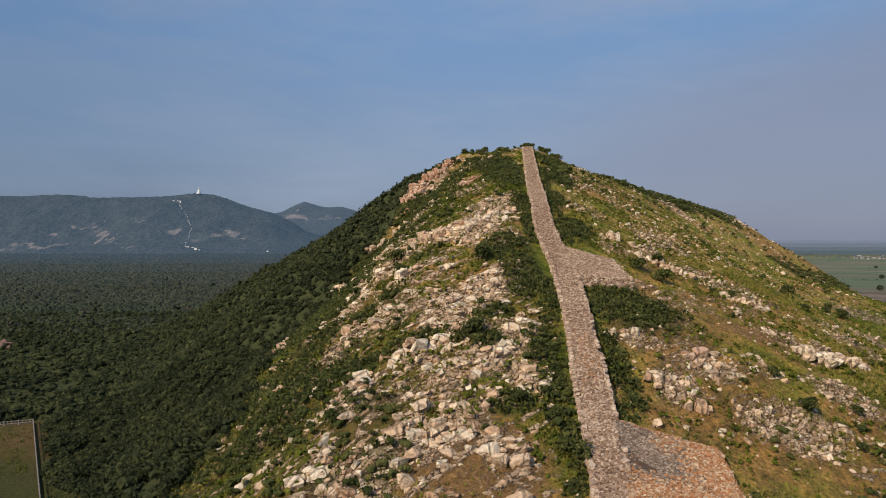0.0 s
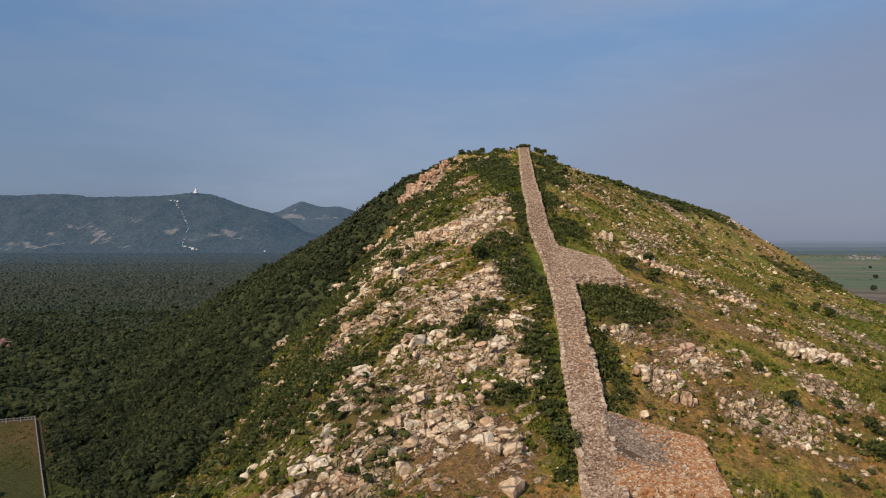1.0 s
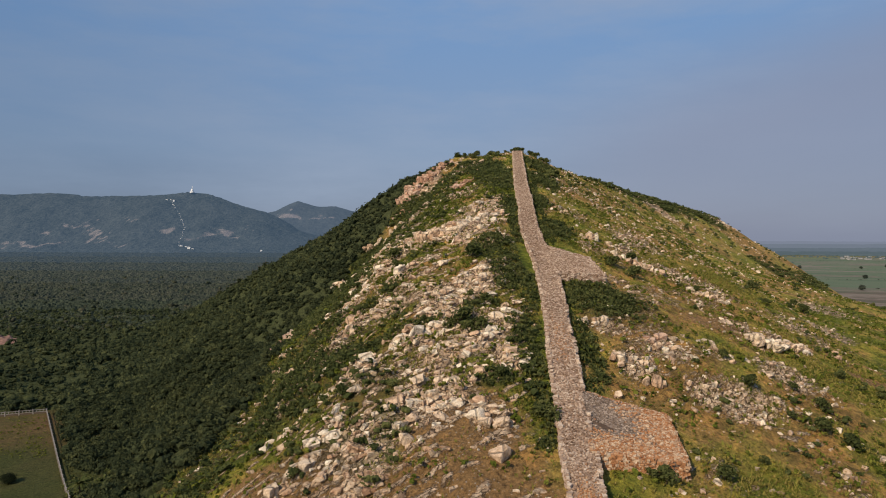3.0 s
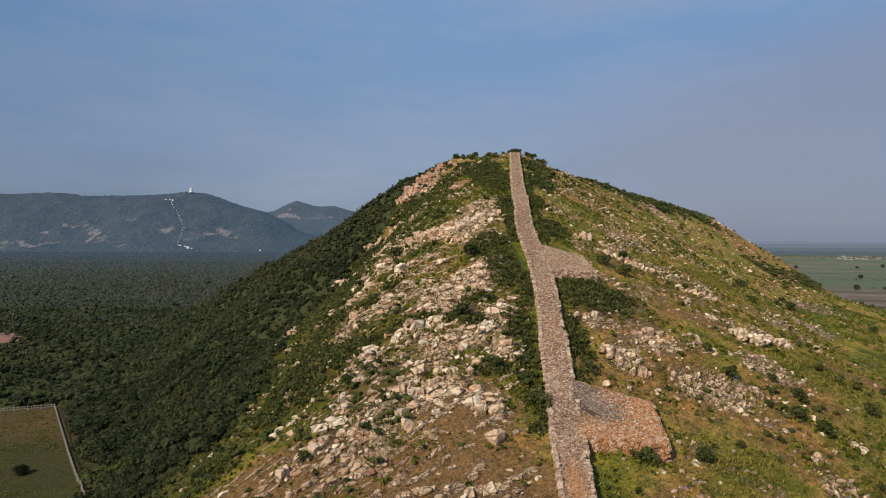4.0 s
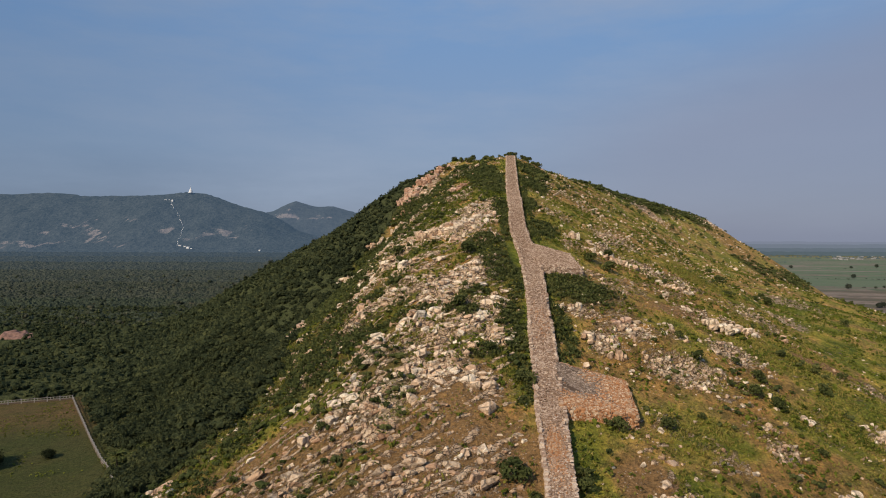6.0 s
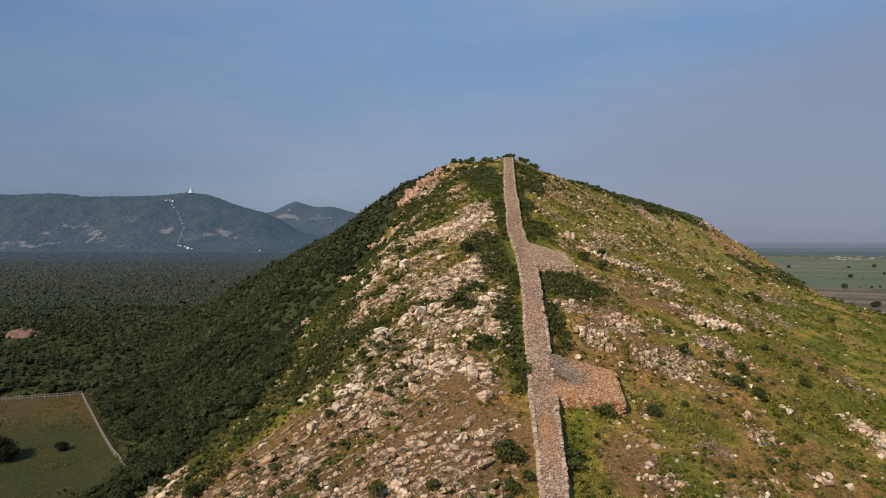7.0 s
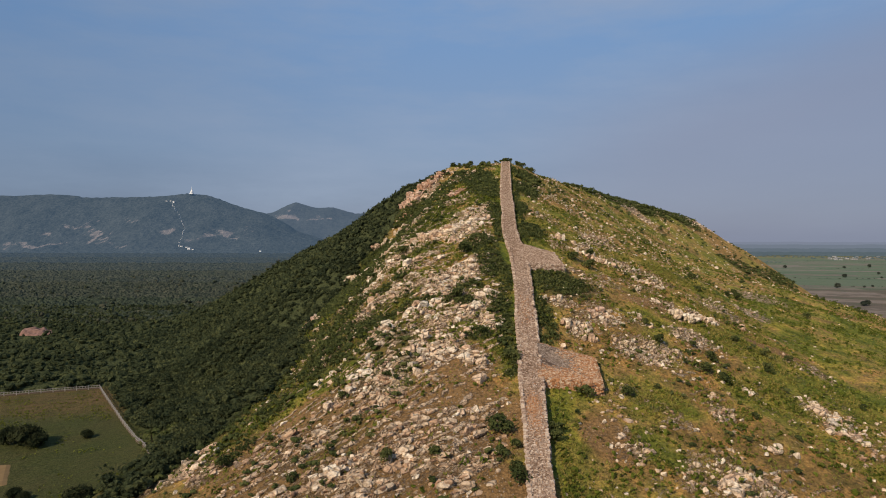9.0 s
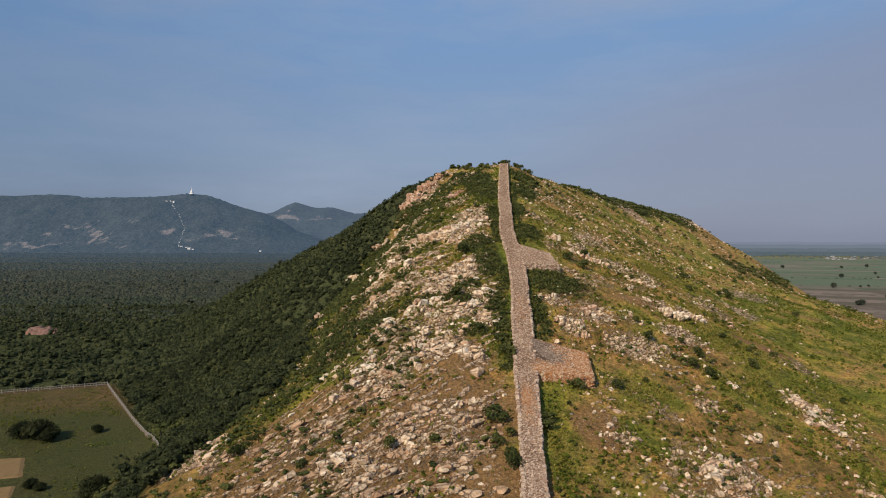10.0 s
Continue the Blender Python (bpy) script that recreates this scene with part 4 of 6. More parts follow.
bastion([(20.1, 60.6, 46.0), (32.6, 60.6, 44.6), (33.9, 70.8, 47.6), (21.5, 73.6, 50.7)], 1.0,
        "square ruined bastion of grey rubble and orange stone against the wall", lambda a, b: np.maximum(a - 0.68 - 0.05 * np.sin(b * 6), 0.24 - b) + 0.16 * (vnoise(a * 6, b * 6, 9) - 0.5), 51, (0.30, 0.60, 0.34, 0.36), (0.21, 0.47, 0.2, 0.1))
bastion([(25.3, 110.5, 66.6), (36.4, 111.0, 65.8), (35.4, 120.5, 69.2), (25.6, 127.0, 72.2)], 1.0,
        "rounded ruined bastion of pinkish rubble against the upper wall", lambda a, b: 0 * a - 1, 52)


# ---- rocks ----
rng = np.random.default_rng(7)
BLOCKS = [rock_shape(2, 9, rng, 0.09) for _ in range(12)]
pts, size = [], []
for group_ in (ROCKS_WEST, ROCKS_LOW, ROCKS_EAST):
    for cx, cy, rr, n in group_:
        n = int(n * (1.3 if group_ is ROCKS_EAST else 1.5))
        # the beds of rock run slantwise up the slope, row behind row
        along, across = rng.normal(0, rr * 0.7, n), np.round(rng.normal(0, rr * 0.42, n) / 1.0) * 1.0 + rng.normal(0, 0.12, n)
        pts.append(np.array([cx, cy]) + np.stack([0.86 * along - 0.5 * across, 0.5 * along + 0.86 * across], -1))
        size.append(rng.lognormal(-1.05, 0.5, n) * (0.7 if group_ is ROCKS_EAST else 1.0) * (1 + max(0, cy - 280) / 240))
n = 84000
loose = np.stack([rng.uniform(-62, 310, n), 25 + 470 * rng.uniform(0, 1, n) ** 1.5], -1)
u = loose[:, 0] - wall_x(loose[:, 1])
chance = np.clip(0.08 + 1.0 * rock_share(loose[:, 0], loose[:, 1]) + np.where(u < 0, 0.55 * bands(loose[:, 0], loose[:, 1]), 0.5 * fbm(loose[:, 0], loose[:, 1], 9, 33, 3)), 0.03, 1) * smooth(-65, -40, u) * (0.3 + 0.7 * smooth(130, 40, u) + 0.3 * smooth(220, 300, loose[:, 1])) * (ground(loose[:, 0], loose[:, 1]) > 14) * (1 - 0.7 * spots(loose[:, 0], loose[:, 1], MEADOW)) * np.where(u < 0, 0.45 + 0.4 * smooth(90, 150, loose[:, 1]), 0.6 + 0.5 * smooth(120, 180, loose[:, 1])) * (1 - 0.4 * spots(loose[:, 0], loose[:, 1], BARE))
loose = loose[rng.uniform(size=n) < chance]
pts.append(loose), size.append(rng.lognormal(-1.35, 0.5, len(loose)) * (1 + 0.5 * smooth(150, 300, loose[:, 1])))
P, S = np.concatenate(pts), np.concatenate(size)
S = np.clip(S, 0.1, 1.35 - 0.5 * smooth(75, 60, P[:, 1]) + 0.7 * smooth(280, 480, P[:, 1]))
u = P[:, 0] - wall_x(P[:, 1])
in_bastion = (P[:, 0] > 19) & (((P[:, 1] > 59) & (P[:, 1] < 75) & (P[:, 0] < 35)) | ((P[:, 1] > 110) & (P[:, 1] < 130) & (P[:, 0] < 38)))
ok = (np.abs(u) > 3.6 + S) & ~in_bastion & (forest_share(P[:, 0], P[:, 1]) < 0.7)
P, S = P[ok], S[ok]
order = np.argsort(-S)
P, S = P[order], S[order]
n = len(P)
east_side = (P[:, 0] > wall_x(P[:, 1]))[:, None]
sc = S[:, None] * rng.uniform(0.65, 1.35, (n, 3)) * np.where(east_side, np.array([1.0, 0.8, 1.1]), np.array([1.3, 0.85, 0.95]))
pos = np.stack([P[:, 0], P[:, 1], ground(P[:, 0], P[:, 1]) + sc[:, 2] * (rng.uniform(-0.45, 0.1, n) - 0.1 * east_side[:, 0])], -1)
rot = spin(rng.normal(0.52, 0.4, n) + np.where(east_side[:, 0], rng.normal(0, 0.5, n), 0), rng.normal(0.35, 0.2, n), rng.normal(-0.15, 0.2, n))
block_meshes = [raw_mesh("boulder", v, f, MAT_ROCK, False, tint=np.zeros(len(v))) for v, f in BLOCKS]
for k in range(290):
    ob = new("boulder", block_meshes[k % len(block_meshes)])
    m = Matrix(rot[k].tolist()).to_4x4() @ Matrix.Diagonal((*sc[k], 1))
    m.translation = Vector(pos[k])
    ob.matrix_world = m
    tagged(ob, "pale weathered pinkish quartzite boulder among grass on the slope", "boulder", group="boulders on the hill")
pink_meshes = [raw_mesh("block", v, f, MAT_PINK, False, tint=np.zeros(len(v))) for v, f in BLOCKS]


def worn_shape(sub, rng):
    """A low rounded hump of bedrock, longer than broad, with one steep split face."""
    v, f = ico(sub)
    ph = rng.uniform(0, 6.28, 9)
    swell = sum(np.sin(v @ rng.normal(0, 2.2, 3) + ph[k]) for k in range(5)) / 5
    v = v * (1 + 0.34 * swell[:, None] + 0.10 * rng.uniform(-1, 1, (len(v), 1)))
    for k in range(3):
        d = rng.normal(size=3) * np.array([1, 1, 0.6]) + np.array([0, -0.8 if k == 0 else 0, 0])
        d /= np.linalg.norm(d)
        v = v - np.maximum(v @ d - rng.uniform(0.45, 0.75), 0)[:, None] * d
    return v / np.abs(v).max(0), f


def strike(x):
    """The way the beds run across the slope, turning with it."""
    return np.interp(x, [-40, -14, 6, 30], [0.85, 0.62, 0.12, -0.2])


def bedrock_humps():
    """Worn humps of rock in rows along the beds, most of each one under the soil."""
    n = 110000
    x, y = rng.uniform(-58, 100, n), 30 + 150 * rng.uniform(0, 1, n) ** 1.25
    u = x - wall_x(y)
    inb = (x > 19) & (((y > 59) & (y < 75) & (x < 35)) | ((y > 110) & (y < 129) & (x < 38)))
    share = np.where(u < 0, 0.9 * ledges(x, y)[1] * (0.3 + 0.7 * smooth(-0.5, 0.2, bands(x, y))) + 0.2 * rock_share(x, y), 0.25 * ledges(x, y)[1] + 0.3 * smooth(0.45, 0.9, rock_share(x, y)))
    turf = smooth(-0.35, 0.15, fbm(x, y, 8, 150, 3)) * smooth(68, 84, y)
    share = share * (1 - 0.9 * turf) * (1 - 0.6 * smooth(100, 125, y)) * (1 - 0.75 * spots(x, y, WORN, 0.5)) * (1 - 0.6 * spots(x, y, MEADOW))
    ok = (rng.uniform(size=n) < 0.36 * share) & (np.abs(u) > 4.2) & ~inb & (forest_share(x, y) < 0.3) & (spots(x, y, THICKET) < 0.5)
    x, y = x[ok], y[ok]
    n = len(x)
    low = y < 66 + 5 * fbm(x, y, 9, 151, 2)
    q = np.clip(rng.lognormal(-0.75, 0.5, n), 0.16, 1.3) * np.where(x > wall_x(y), 0.72, np.where(low, 0.82, 1.0))
    scl = q[:, None] * rng.uniform(0.75, 1.25, (n, 3)) * np.where((x < wall_x(y))[:, None], np.array([1.65, 0.75, 0.62]), np.array([1.15, 0.8, 0.8]))
    place = np.stack([x, y, ground(x, y) + scl[:, 2] * (rng.uniform(-0.45, 0.05, n) - 0.1 * low)], -1)
    turn = spin(strike(x) + rng.normal(0, 0.25, n), rng.normal(0.35, 0.18, n), rng.normal(-0.08, 0.18, n))
    for pick, sub, mat, label in ((low & (q > 0.26), 2, MAT_STAINED, "low soil-stained ledges of bedrock in brown earth"), (low & (q <= 0.26), 1, MAT_STAINED, "small soil-stained knobs of bedrock in brown earth"),
                                  (~low & (q > 0.36) & (y < 95), 2, MAT_ROCK, "rounded pale ledges of bedrock in the turf"), (~low & ((q <= 0.36) | (y >= 95)), 1, MAT_ROCK, "small pale knobs of bedrock in the turf")):
        tagged(scatter("ledge_rock", [worn_shape(sub, rng) for _ in range(12)] + [rock_shape(sub, 9, rng, 0.1) for _ in range(3)], place[pick], turn[pick], scl[pick], rng.uniform(0, 1, pick.sum()), mat, False), label, "rock ledges", kind="stuff")


bedrock_humps()
# jointed outcrops: the line they follow, rows, size of a block, how much taller than wide
OUTCROPS = [((-10, 146), (-4, 141), 2, 2.3, 1.5), ((-3, 140), (5, 141), 3, 2.3, 1.5), ((6, 142), (12, 148.5), 2, 2.2, 1.4), ((13, 150), (20, 153), 2, 1.7, 0.9), ((5, 131), (14, 133), 3, 1.5, 0.8),
            ((2.5, 104), (9, 106.5), 2, 2.0, 1.0), ((12.3, 110.2), (12.3, 110.2), 1, 2.6, 1.3), ((-8, 89.3), (2, 91.5), 3, 1.6, 1.0), ((-3, 83.5), (6, 83), 2, 1.5, 1.0), ((2.6, 79.6), (5.4, 79.4), 1, 1.7, 1.0),
            ((12.4, 80), (14.5, 80.5), 2, 2.2, 1.1), ((-18.6, 105.4), (-17.2, 105.6), 1, 1.1, 2.2), ((-15.4, 86.5), (-13, 87), 1, 1.0, 1.8), ((-17, 74.6), (-17, 74.6), 1, 2.9, 1.1), ((-12.6, 67.2), (-11, 67), 1, 1.6, 0.9),
            ((7.4, 66), (9.2, 66.2), 1, 1.9, 0.8), ((8, 62.2), (8.2, 62.4), 1, 2.6, 0.8), ((-49, 60), (-44.5, 63), 3, 1.4, 0.8), ((-44, 73), (-38, 77), 2, 1.0, 0.7), ((-20, 40), (-16, 41.5), 3, 1.2, 0.8), ((-21.4, 63.8), (-21.2, 64), 1, 2.2, 1.3),
            ((-38, 49.5), (-36.5, 49.7), 1, 1.2, 0.8), ((-28.5, 41.5), (-26.8, 42.2), 1, 1.2, 0.8), ((-13.5, 33.5), (-12, 34), 2, 1.0, 0.8), ((-8, 74), (1, 76), 2, 1.2, 0.7), ((-20, 82), (-14, 84), 2, 1.1, 0.8), ((-24, 78.5), (-20.5, 80), 2, 1.0, 1.0),
            ((-22, 127), (-17, 131), 3, 1.2, 1.2), ((-20, 176), (-16, 180), 2, 1.6, 1.2), ((-10, 125), (-9, 125.5), 1, 1.8, 1.6), ((2, 118), (8, 121), 2, 1.2, 0.8), ((-14, 112), (-9, 114), 2, 1.3, 1.0), ((4, 96), (10, 98), 2, 1.2, 0.9),
            ((26.6, 93.6), (28.2, 94), 1, 1.2, 1.4), ((30.3, 94), (31.6, 94.2), 1, 1.1, 1.4), ((29.5, 82.8), (36, 83.6), 2, 1.3, 1.3), ((40, 86), (45, 88), 3, 1.4, 1.2), ((34.5, 79), (36.4, 79.6), 1, 1.3, 1.4), ((40, 143), (44, 144), 2, 1.5, 1.4),
            ((67, 104), (78, 106), 3, 1.4, 1.0), ((50, 81.5), (53, 82.5), 2, 1.1, 1.0), ((68, 71), (69.5, 72), 2, 1.2, 0.9), ((83, 73), (87, 70), 3, 1.2, 0.8), ((81, 64), (87, 62.5), 3, 1.2, 0.8), ((47, 38.5), (53.5, 40.8), 3, 1.4, 0.8), ((60.5, 51), (64, 52), 2, 1.0, 0.8), ((44, 136), (58, 134), 2, 1.3, 1.2), ((62, 128), (70, 126), 2, 1.2, 1.0)]
PINK_CLIFFS = [((-15, 266), (-9, 272), 4, 2.6, 1.1), ((-10, 272), (-3, 278), 6, 2.6, 1.1), ((-4, 278), (6, 285), 4, 2.3, 0.8), ((6, 204), (15, 208), 3, 1.8, 1.0), ((-20, 255), (-15, 257), 2, 1.9, 1.2), ((-48, 152), (-44, 157), 2, 1.8, 1.3), ((-57, 161), (-54, 163), 2, 1.6, 1.2), ((38.5, 90), (42, 91), 2, 1.3, 1.2)]
for line_, meshes_, label_ in [(o, block_meshes, "jointed outcrop of pale pinkish rock in the turf") for o in OUTCROPS] + [(o, pink_meshes, "steep jointed face of rose-pink rock on the hill") for o in PINK_CLIFFS]:
    (x0, y0), (x1, y1), rows_, cell, tall_ = line_
    crop = tagged(new("outcrop"), label_, "rock outcrop", group="outcrops on the hill")
    crop.location = ((x0 + x1) / 2, (y0 + y1) / 2, float(ground((x0 + x1) / 2, (y0 + y1) / 2)))
    span = math.hypot(x1 - x0, y1 - y0)
    na = max(1, int(round(span / (cell * 0.82))) + 1)
    dx, dy = ((x1 - x0) / span, (y1 - y0) / span) if span > 0.1 else (0.86, 0.5)
    for ia in range(na):
        for ib in range(rows_):
            if rng.uniform() < 0.1 and na > 2:
                continue
            a = (ia - (na - 1) / 2 + 0.4 * (ib % 2)) * cell * 0.82 + rng.normal(0, 0.3 * cell)
            b = ib * cell * 0.8 + rng.normal(0, 0.34 * cell)
            x, y = (x0 + x1) / 2 + dx * a - dy * b, (y0 + y1) / 2 + dy * a + dx * b
            q = cell * rng.uniform(0.34, 0.8)
            ob = part("block", meshes_[int(rng.integers(0, 12))], crop)
            m = pose(x, y, float(ridge(x, y)) + q * tall_ * rng.uniform(0.1, 0.5), rng.normal(12, 8), rng.normal(-4, 8), math.degrees(math.atan2(dy, dx)) + rng.normal(0, 14)) @ Matrix.Diagonal((q * rng.uniform(0.85, 1.25), q * rng.uniform(0.8, 1.1), q * tall_ * rng.uniform(0.75, 1.15), 1))
            ob.matrix_basis = Matrix.Translation(-Vector(crop.location)) @ m
# tall crags: middle, spread, count, size
for cx, cy, rr, m_, size_ in ((-16.5, 245, 2.5, 6, 1.7), (-55, 204, 4, 6, 1.1), (-51, 151, 2.2, 5, 1.2), (-18.5, 112, 1.6, 4, 1.2), (-9.5, 124, 0.9, 2, 1.5), (-14, 88, 1.6, 4, 0.9), 
                             (-36, 127, 3.5, 5, 0.8), (-43, 151, 3.0, 4, 0.9), (-50, 178, 3, 6, 1.3), (-33, 108, 2, 4, 1.0), (-40, 226, 3, 6, 1.5), (-30, 243, 3, 6, 1.6), (-36, 118, 2, 4, 0.9), (-47, 165, 2, 5, 1.1), (-30, 160, 2, 4, 1.0), (-22, 148, 2, 4, 1.0)):
    for k in range(m_):
        x, y = cx + rng.normal(0, rr * 0.6), cy + rng.normal(0, rr * 0.35)
        q = size_ * rng.uniform(0.6, 1.15)
        ob = new("crag", block_meshes[int(rng.integers(0, 10))])
        ob.matrix_world = pose(x, y, float(ground(x, y)) + (0.35 if y > 240 else 0.1) * q, rng.normal(8, 8), rng.normal(0, 10), rng.normal(30, 22)) @ Matrix.Diagonal((q * 0.85, q * 0.7, q * 1.25, 1))
        tagged(ob, "upright weathered crag of pinkish rock on the hillside", "rock", group="crags on the hill")
big = 290 + int((S[290:] > 0.5).sum())
tagged(scatter("rocks", BLOCKS, pos[290:big], rot[290:big], sc[290:big], rng.uniform(0, 1, big - 290), MAT_ROCK), "pale broken rocks between the boulders", "rocks", kind="stuff")
tagged(scatter("stones", PEBBLES, pos[big:], rot[big:], sc[big:], rng.uniform(0, 1, n - big), MAT_ROCK), "small pale stones strewn over the slope", "stones", kind="stuff")

# ---- woods on the west slope ----
rng = np.random.default_rng(21)
def wood_places(n, x0, x1, y0, y1, rng):
    x, y = rng.uniform(x0, x1, n), rng.uniform(y0, y1, n)
    chance = forest_share(x, y) * (0.75 + 0.25 * smooth(-0.6, 0.2, fbm(x, y, 18, 55, 3))) * smooth(0, 30, x + 0.95 * (y + 62) + 20)
    ok = rng.uniform(size=n) < chance * 0.9
    return x[ok], y[ok]


def plant(name, temps, x, y, size, label):
    n = len(x)
    s = rng.uniform(0.6, 1.15, n) * (0.8 + 0.35 * vnoise(x / 25, y / 25, 71)) * (0.85 + 0.3 * smooth(40, 8, ground(x, y))) * size
    tint = np.clip(0.42 + 0.4 * fbm(x, y, 30, 72, 3) + rng.normal(0, 0.24, n), 0.02, 0.98)
    tagged(scatter(name, temps, np.stack([x, y, ground(x, y) - 0.2], -1), spin(rng.uniform(0, 6.28, n)), s[:, None] * rng.uniform(0.85, 1.2, (n, 3)), tint, MAT_FOREST, False), label, "forest", kind="stuff")


x, y = wood_places(19000, -175, 30, 20, 330, rng)
x3, y3 = wood_places(8500, -210, 25, 322, 470, rng)
near_ = (x > -150) & (y < 250)
plant("forest", [lumpy(3, 2.3, 3.6, 64, 0.36, rng, 1, 0.75) for _ in range(8)], x[near_], y[near_], 1.0, "dense dark green scrub forest on the near slope")
x2, y2 = wood_places(14000, -430, 30, 20, 540, rng)
k = ~((x2 > -175) & (y2 < 330))
x, y = np.concatenate([x[~near_], x2[k], x3]), np.concatenate([y[~near_], y2[k], y3])
plant("valley_forest", [lumpy(1, 2.7, 3.7, 9, 0.75, rng) for _ in range(10)], x, y, 1.0, "dense dark green forest at the foot of the hill")

# closed undergrowth between the trees; its low tint paints in the gaps' shade
ux, uy = np.meshgrid(np.arange(-430, 34, 2.0), np.arange(22, 476, 2.0))
share = forest_share(ux, uy)
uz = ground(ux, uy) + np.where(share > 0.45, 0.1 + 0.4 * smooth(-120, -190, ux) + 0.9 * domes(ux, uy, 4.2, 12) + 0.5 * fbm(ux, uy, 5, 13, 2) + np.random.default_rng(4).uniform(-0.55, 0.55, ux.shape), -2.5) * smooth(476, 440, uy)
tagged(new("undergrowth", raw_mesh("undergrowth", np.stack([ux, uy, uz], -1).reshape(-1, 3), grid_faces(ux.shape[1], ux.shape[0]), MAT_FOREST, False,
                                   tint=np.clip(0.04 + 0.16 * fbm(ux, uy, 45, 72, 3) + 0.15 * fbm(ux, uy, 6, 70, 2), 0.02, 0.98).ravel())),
       "dense undergrowth below the trees of the slope, shade of the gaps painted in", "undergrowth", kind="stuff")

# valley woods, smaller and sparser shapes with distance
canopy_y = 430 * (2420 / 430) ** np.linspace(0, 1, 330)
canopy_k = np.linspace(-0.95, 0.12, 300)
CY, CK = np.meshgrid(canopy_y, canopy_k, indexing="ij")
CX = CK * CY
crowns = 0.0
for cell_, amp_, seed_ in ((6.0, 3.0, 5), (10.0, 3.4, 6), (40.0, 1.5, 7)):
    crowns = np.maximum(crowns, amp_ * domes(CX, CY, cell_, seed_)) + 0.5 * fbm(CX, CY, cell_ * 0.6, 8, 2)
crowns = crowns * (0.8 + CY / 2500) + np.random.default_rng(8).uniform(-1, 1, CX.shape) * (0.7 + CY / 1100)
CZ = ground(CX, CY) + (crowns - 0.5) * smooth(430, 470, CY) - 30 * smooth(8, 20, ridge(CX, CY))
canopy_tint = np.clip(0.42 + 0.22 * spots(CX, CY, [(-420, 800, 260, 260)], 0.9) + 0.45 * fbm(CX, CY, 240, 74, 3) + 0.2 * fbm(CX, CY, 30, 75, 2), 0.02, 0.98)
# farther bands take materials with more haze painted in
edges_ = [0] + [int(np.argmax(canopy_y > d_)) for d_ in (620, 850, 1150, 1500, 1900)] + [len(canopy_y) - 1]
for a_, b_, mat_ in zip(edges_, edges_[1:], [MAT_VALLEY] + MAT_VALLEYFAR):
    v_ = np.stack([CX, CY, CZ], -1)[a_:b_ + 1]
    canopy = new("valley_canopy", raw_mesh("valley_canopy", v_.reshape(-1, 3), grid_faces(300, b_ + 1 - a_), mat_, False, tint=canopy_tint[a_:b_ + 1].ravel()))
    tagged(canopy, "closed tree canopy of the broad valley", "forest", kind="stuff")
FARTREES = [lumpy(1, 5.0, 5.6, 6, 1.3, rng) for _ in range(8)]
n = 5200
y = 425 * (1000 / 425) ** (rng.uniform(0, 1, n) ** 1.35)
x = y * rng.uniform(-0.9, 0.05, n)
ok = (ridge(x, y) < 18) & (spots(x, y, [(-620, 900, 60, 30), (-900, 1100, 80, 25)]) < 0.5)
x, y = x[ok], y[ok]
n = len(x)
s = rng.lognormal(-0.8, 0.35, n) * (0.7 + y / 2200)
tint = np.clip(0.45 + 0.5 * fbm(x, y, 240, 74, 3) + rng.normal(0, 0.15, n), 0.02, 0.98)
tagged(scatter("valley_woods", FARTREES, np.stack([x, y, ground(x, y) - 0.4], -1), spin(rng.uniform(0, 6.28, n)), s[:, None] * np.array([[1.0, 1.0, 0.95]]) * rng.uniform(0.85, 1.2, (n, 3)), tint, MAT_VALLEY, True),
       "continuous woods filling the broad valley", "forest", kind="stuff")

# ---- thickets and low bushes on the ridge ----
rng = np.random.default_rng(31)
BUSHES = [lumpy(2, 1.1, 1.3, 18, 0.27, rng) for _ in range(6)]
n = 100000
x, y = rng.uniform(-110, 330, n), 20 + 480 * rng.uniform(0, 1, n) ** 1.25
ok = (rng.uniform(size=n) < thicket_share(x, y) * 0.5 * (1 - forest_share(x, y))) & ((ground(x, y) > 12) | ((x < -60) & (fence_side(x, y) < -2)))
x, y = x[ok], y[ok]
n = len(x)
s = rng.uniform(0.35, 1.15, n) * (1 + 0.45 * smooth(170, 260, y) + 0.2 * smooth(280, 400, y)) * (1 - 0.42 * spots(x, y, [(35, 103, 13, 13), (15, 110, 7, 26)]))
tint = np.clip(0.4 + 0.4 * fbm(x, y, 12, 73, 3) + rng.normal(0, 0.18, n), 0.02, 0.98)
tagged(scatter("thicket", BUSHES, np.stack([x, y, ground(x, y) - 0.15], -1), spin(rng.uniform(0, 6.28, n)), s[:, None] * rng.uniform(0.8, 1.25, (n, 3)), tint, MAT_SHRUB, False),
       "low dark green thicket beside the wall and between rocks", "thicket", kind="stuff")

# leafy ground cover that closes the thickets
COVER = [leaves(13, 0.75, 0.7, 0.24, 4, rng) for _ in range(5)]
n = 40000
x, y = rng.uniform(-50, 60, n), rng.uniform(60, 275, n)
edge_u = np.abs(x - wall_x(y))
flank = (edge_u < 5.5) & (fbm(x, y, 9, 45, 2) > -0.25) & (y > 62) & (y < 230) & (rng.uniform(size=n) < 0.8)
ok = ((spots(x, y, THICKET) > rng.uniform(0.25, 0.9, n)) | flank) & (edge_u > 2.9) & (forest_share(x, y) < 0.4)
ok &= ~((x > 19) & (((y > 60) & (y < 74) & (x < 34.5)) | ((y > 111) & (y < 129) & (x < 37.5))))
x, y = x[ok], y[ok]
n = len(x)
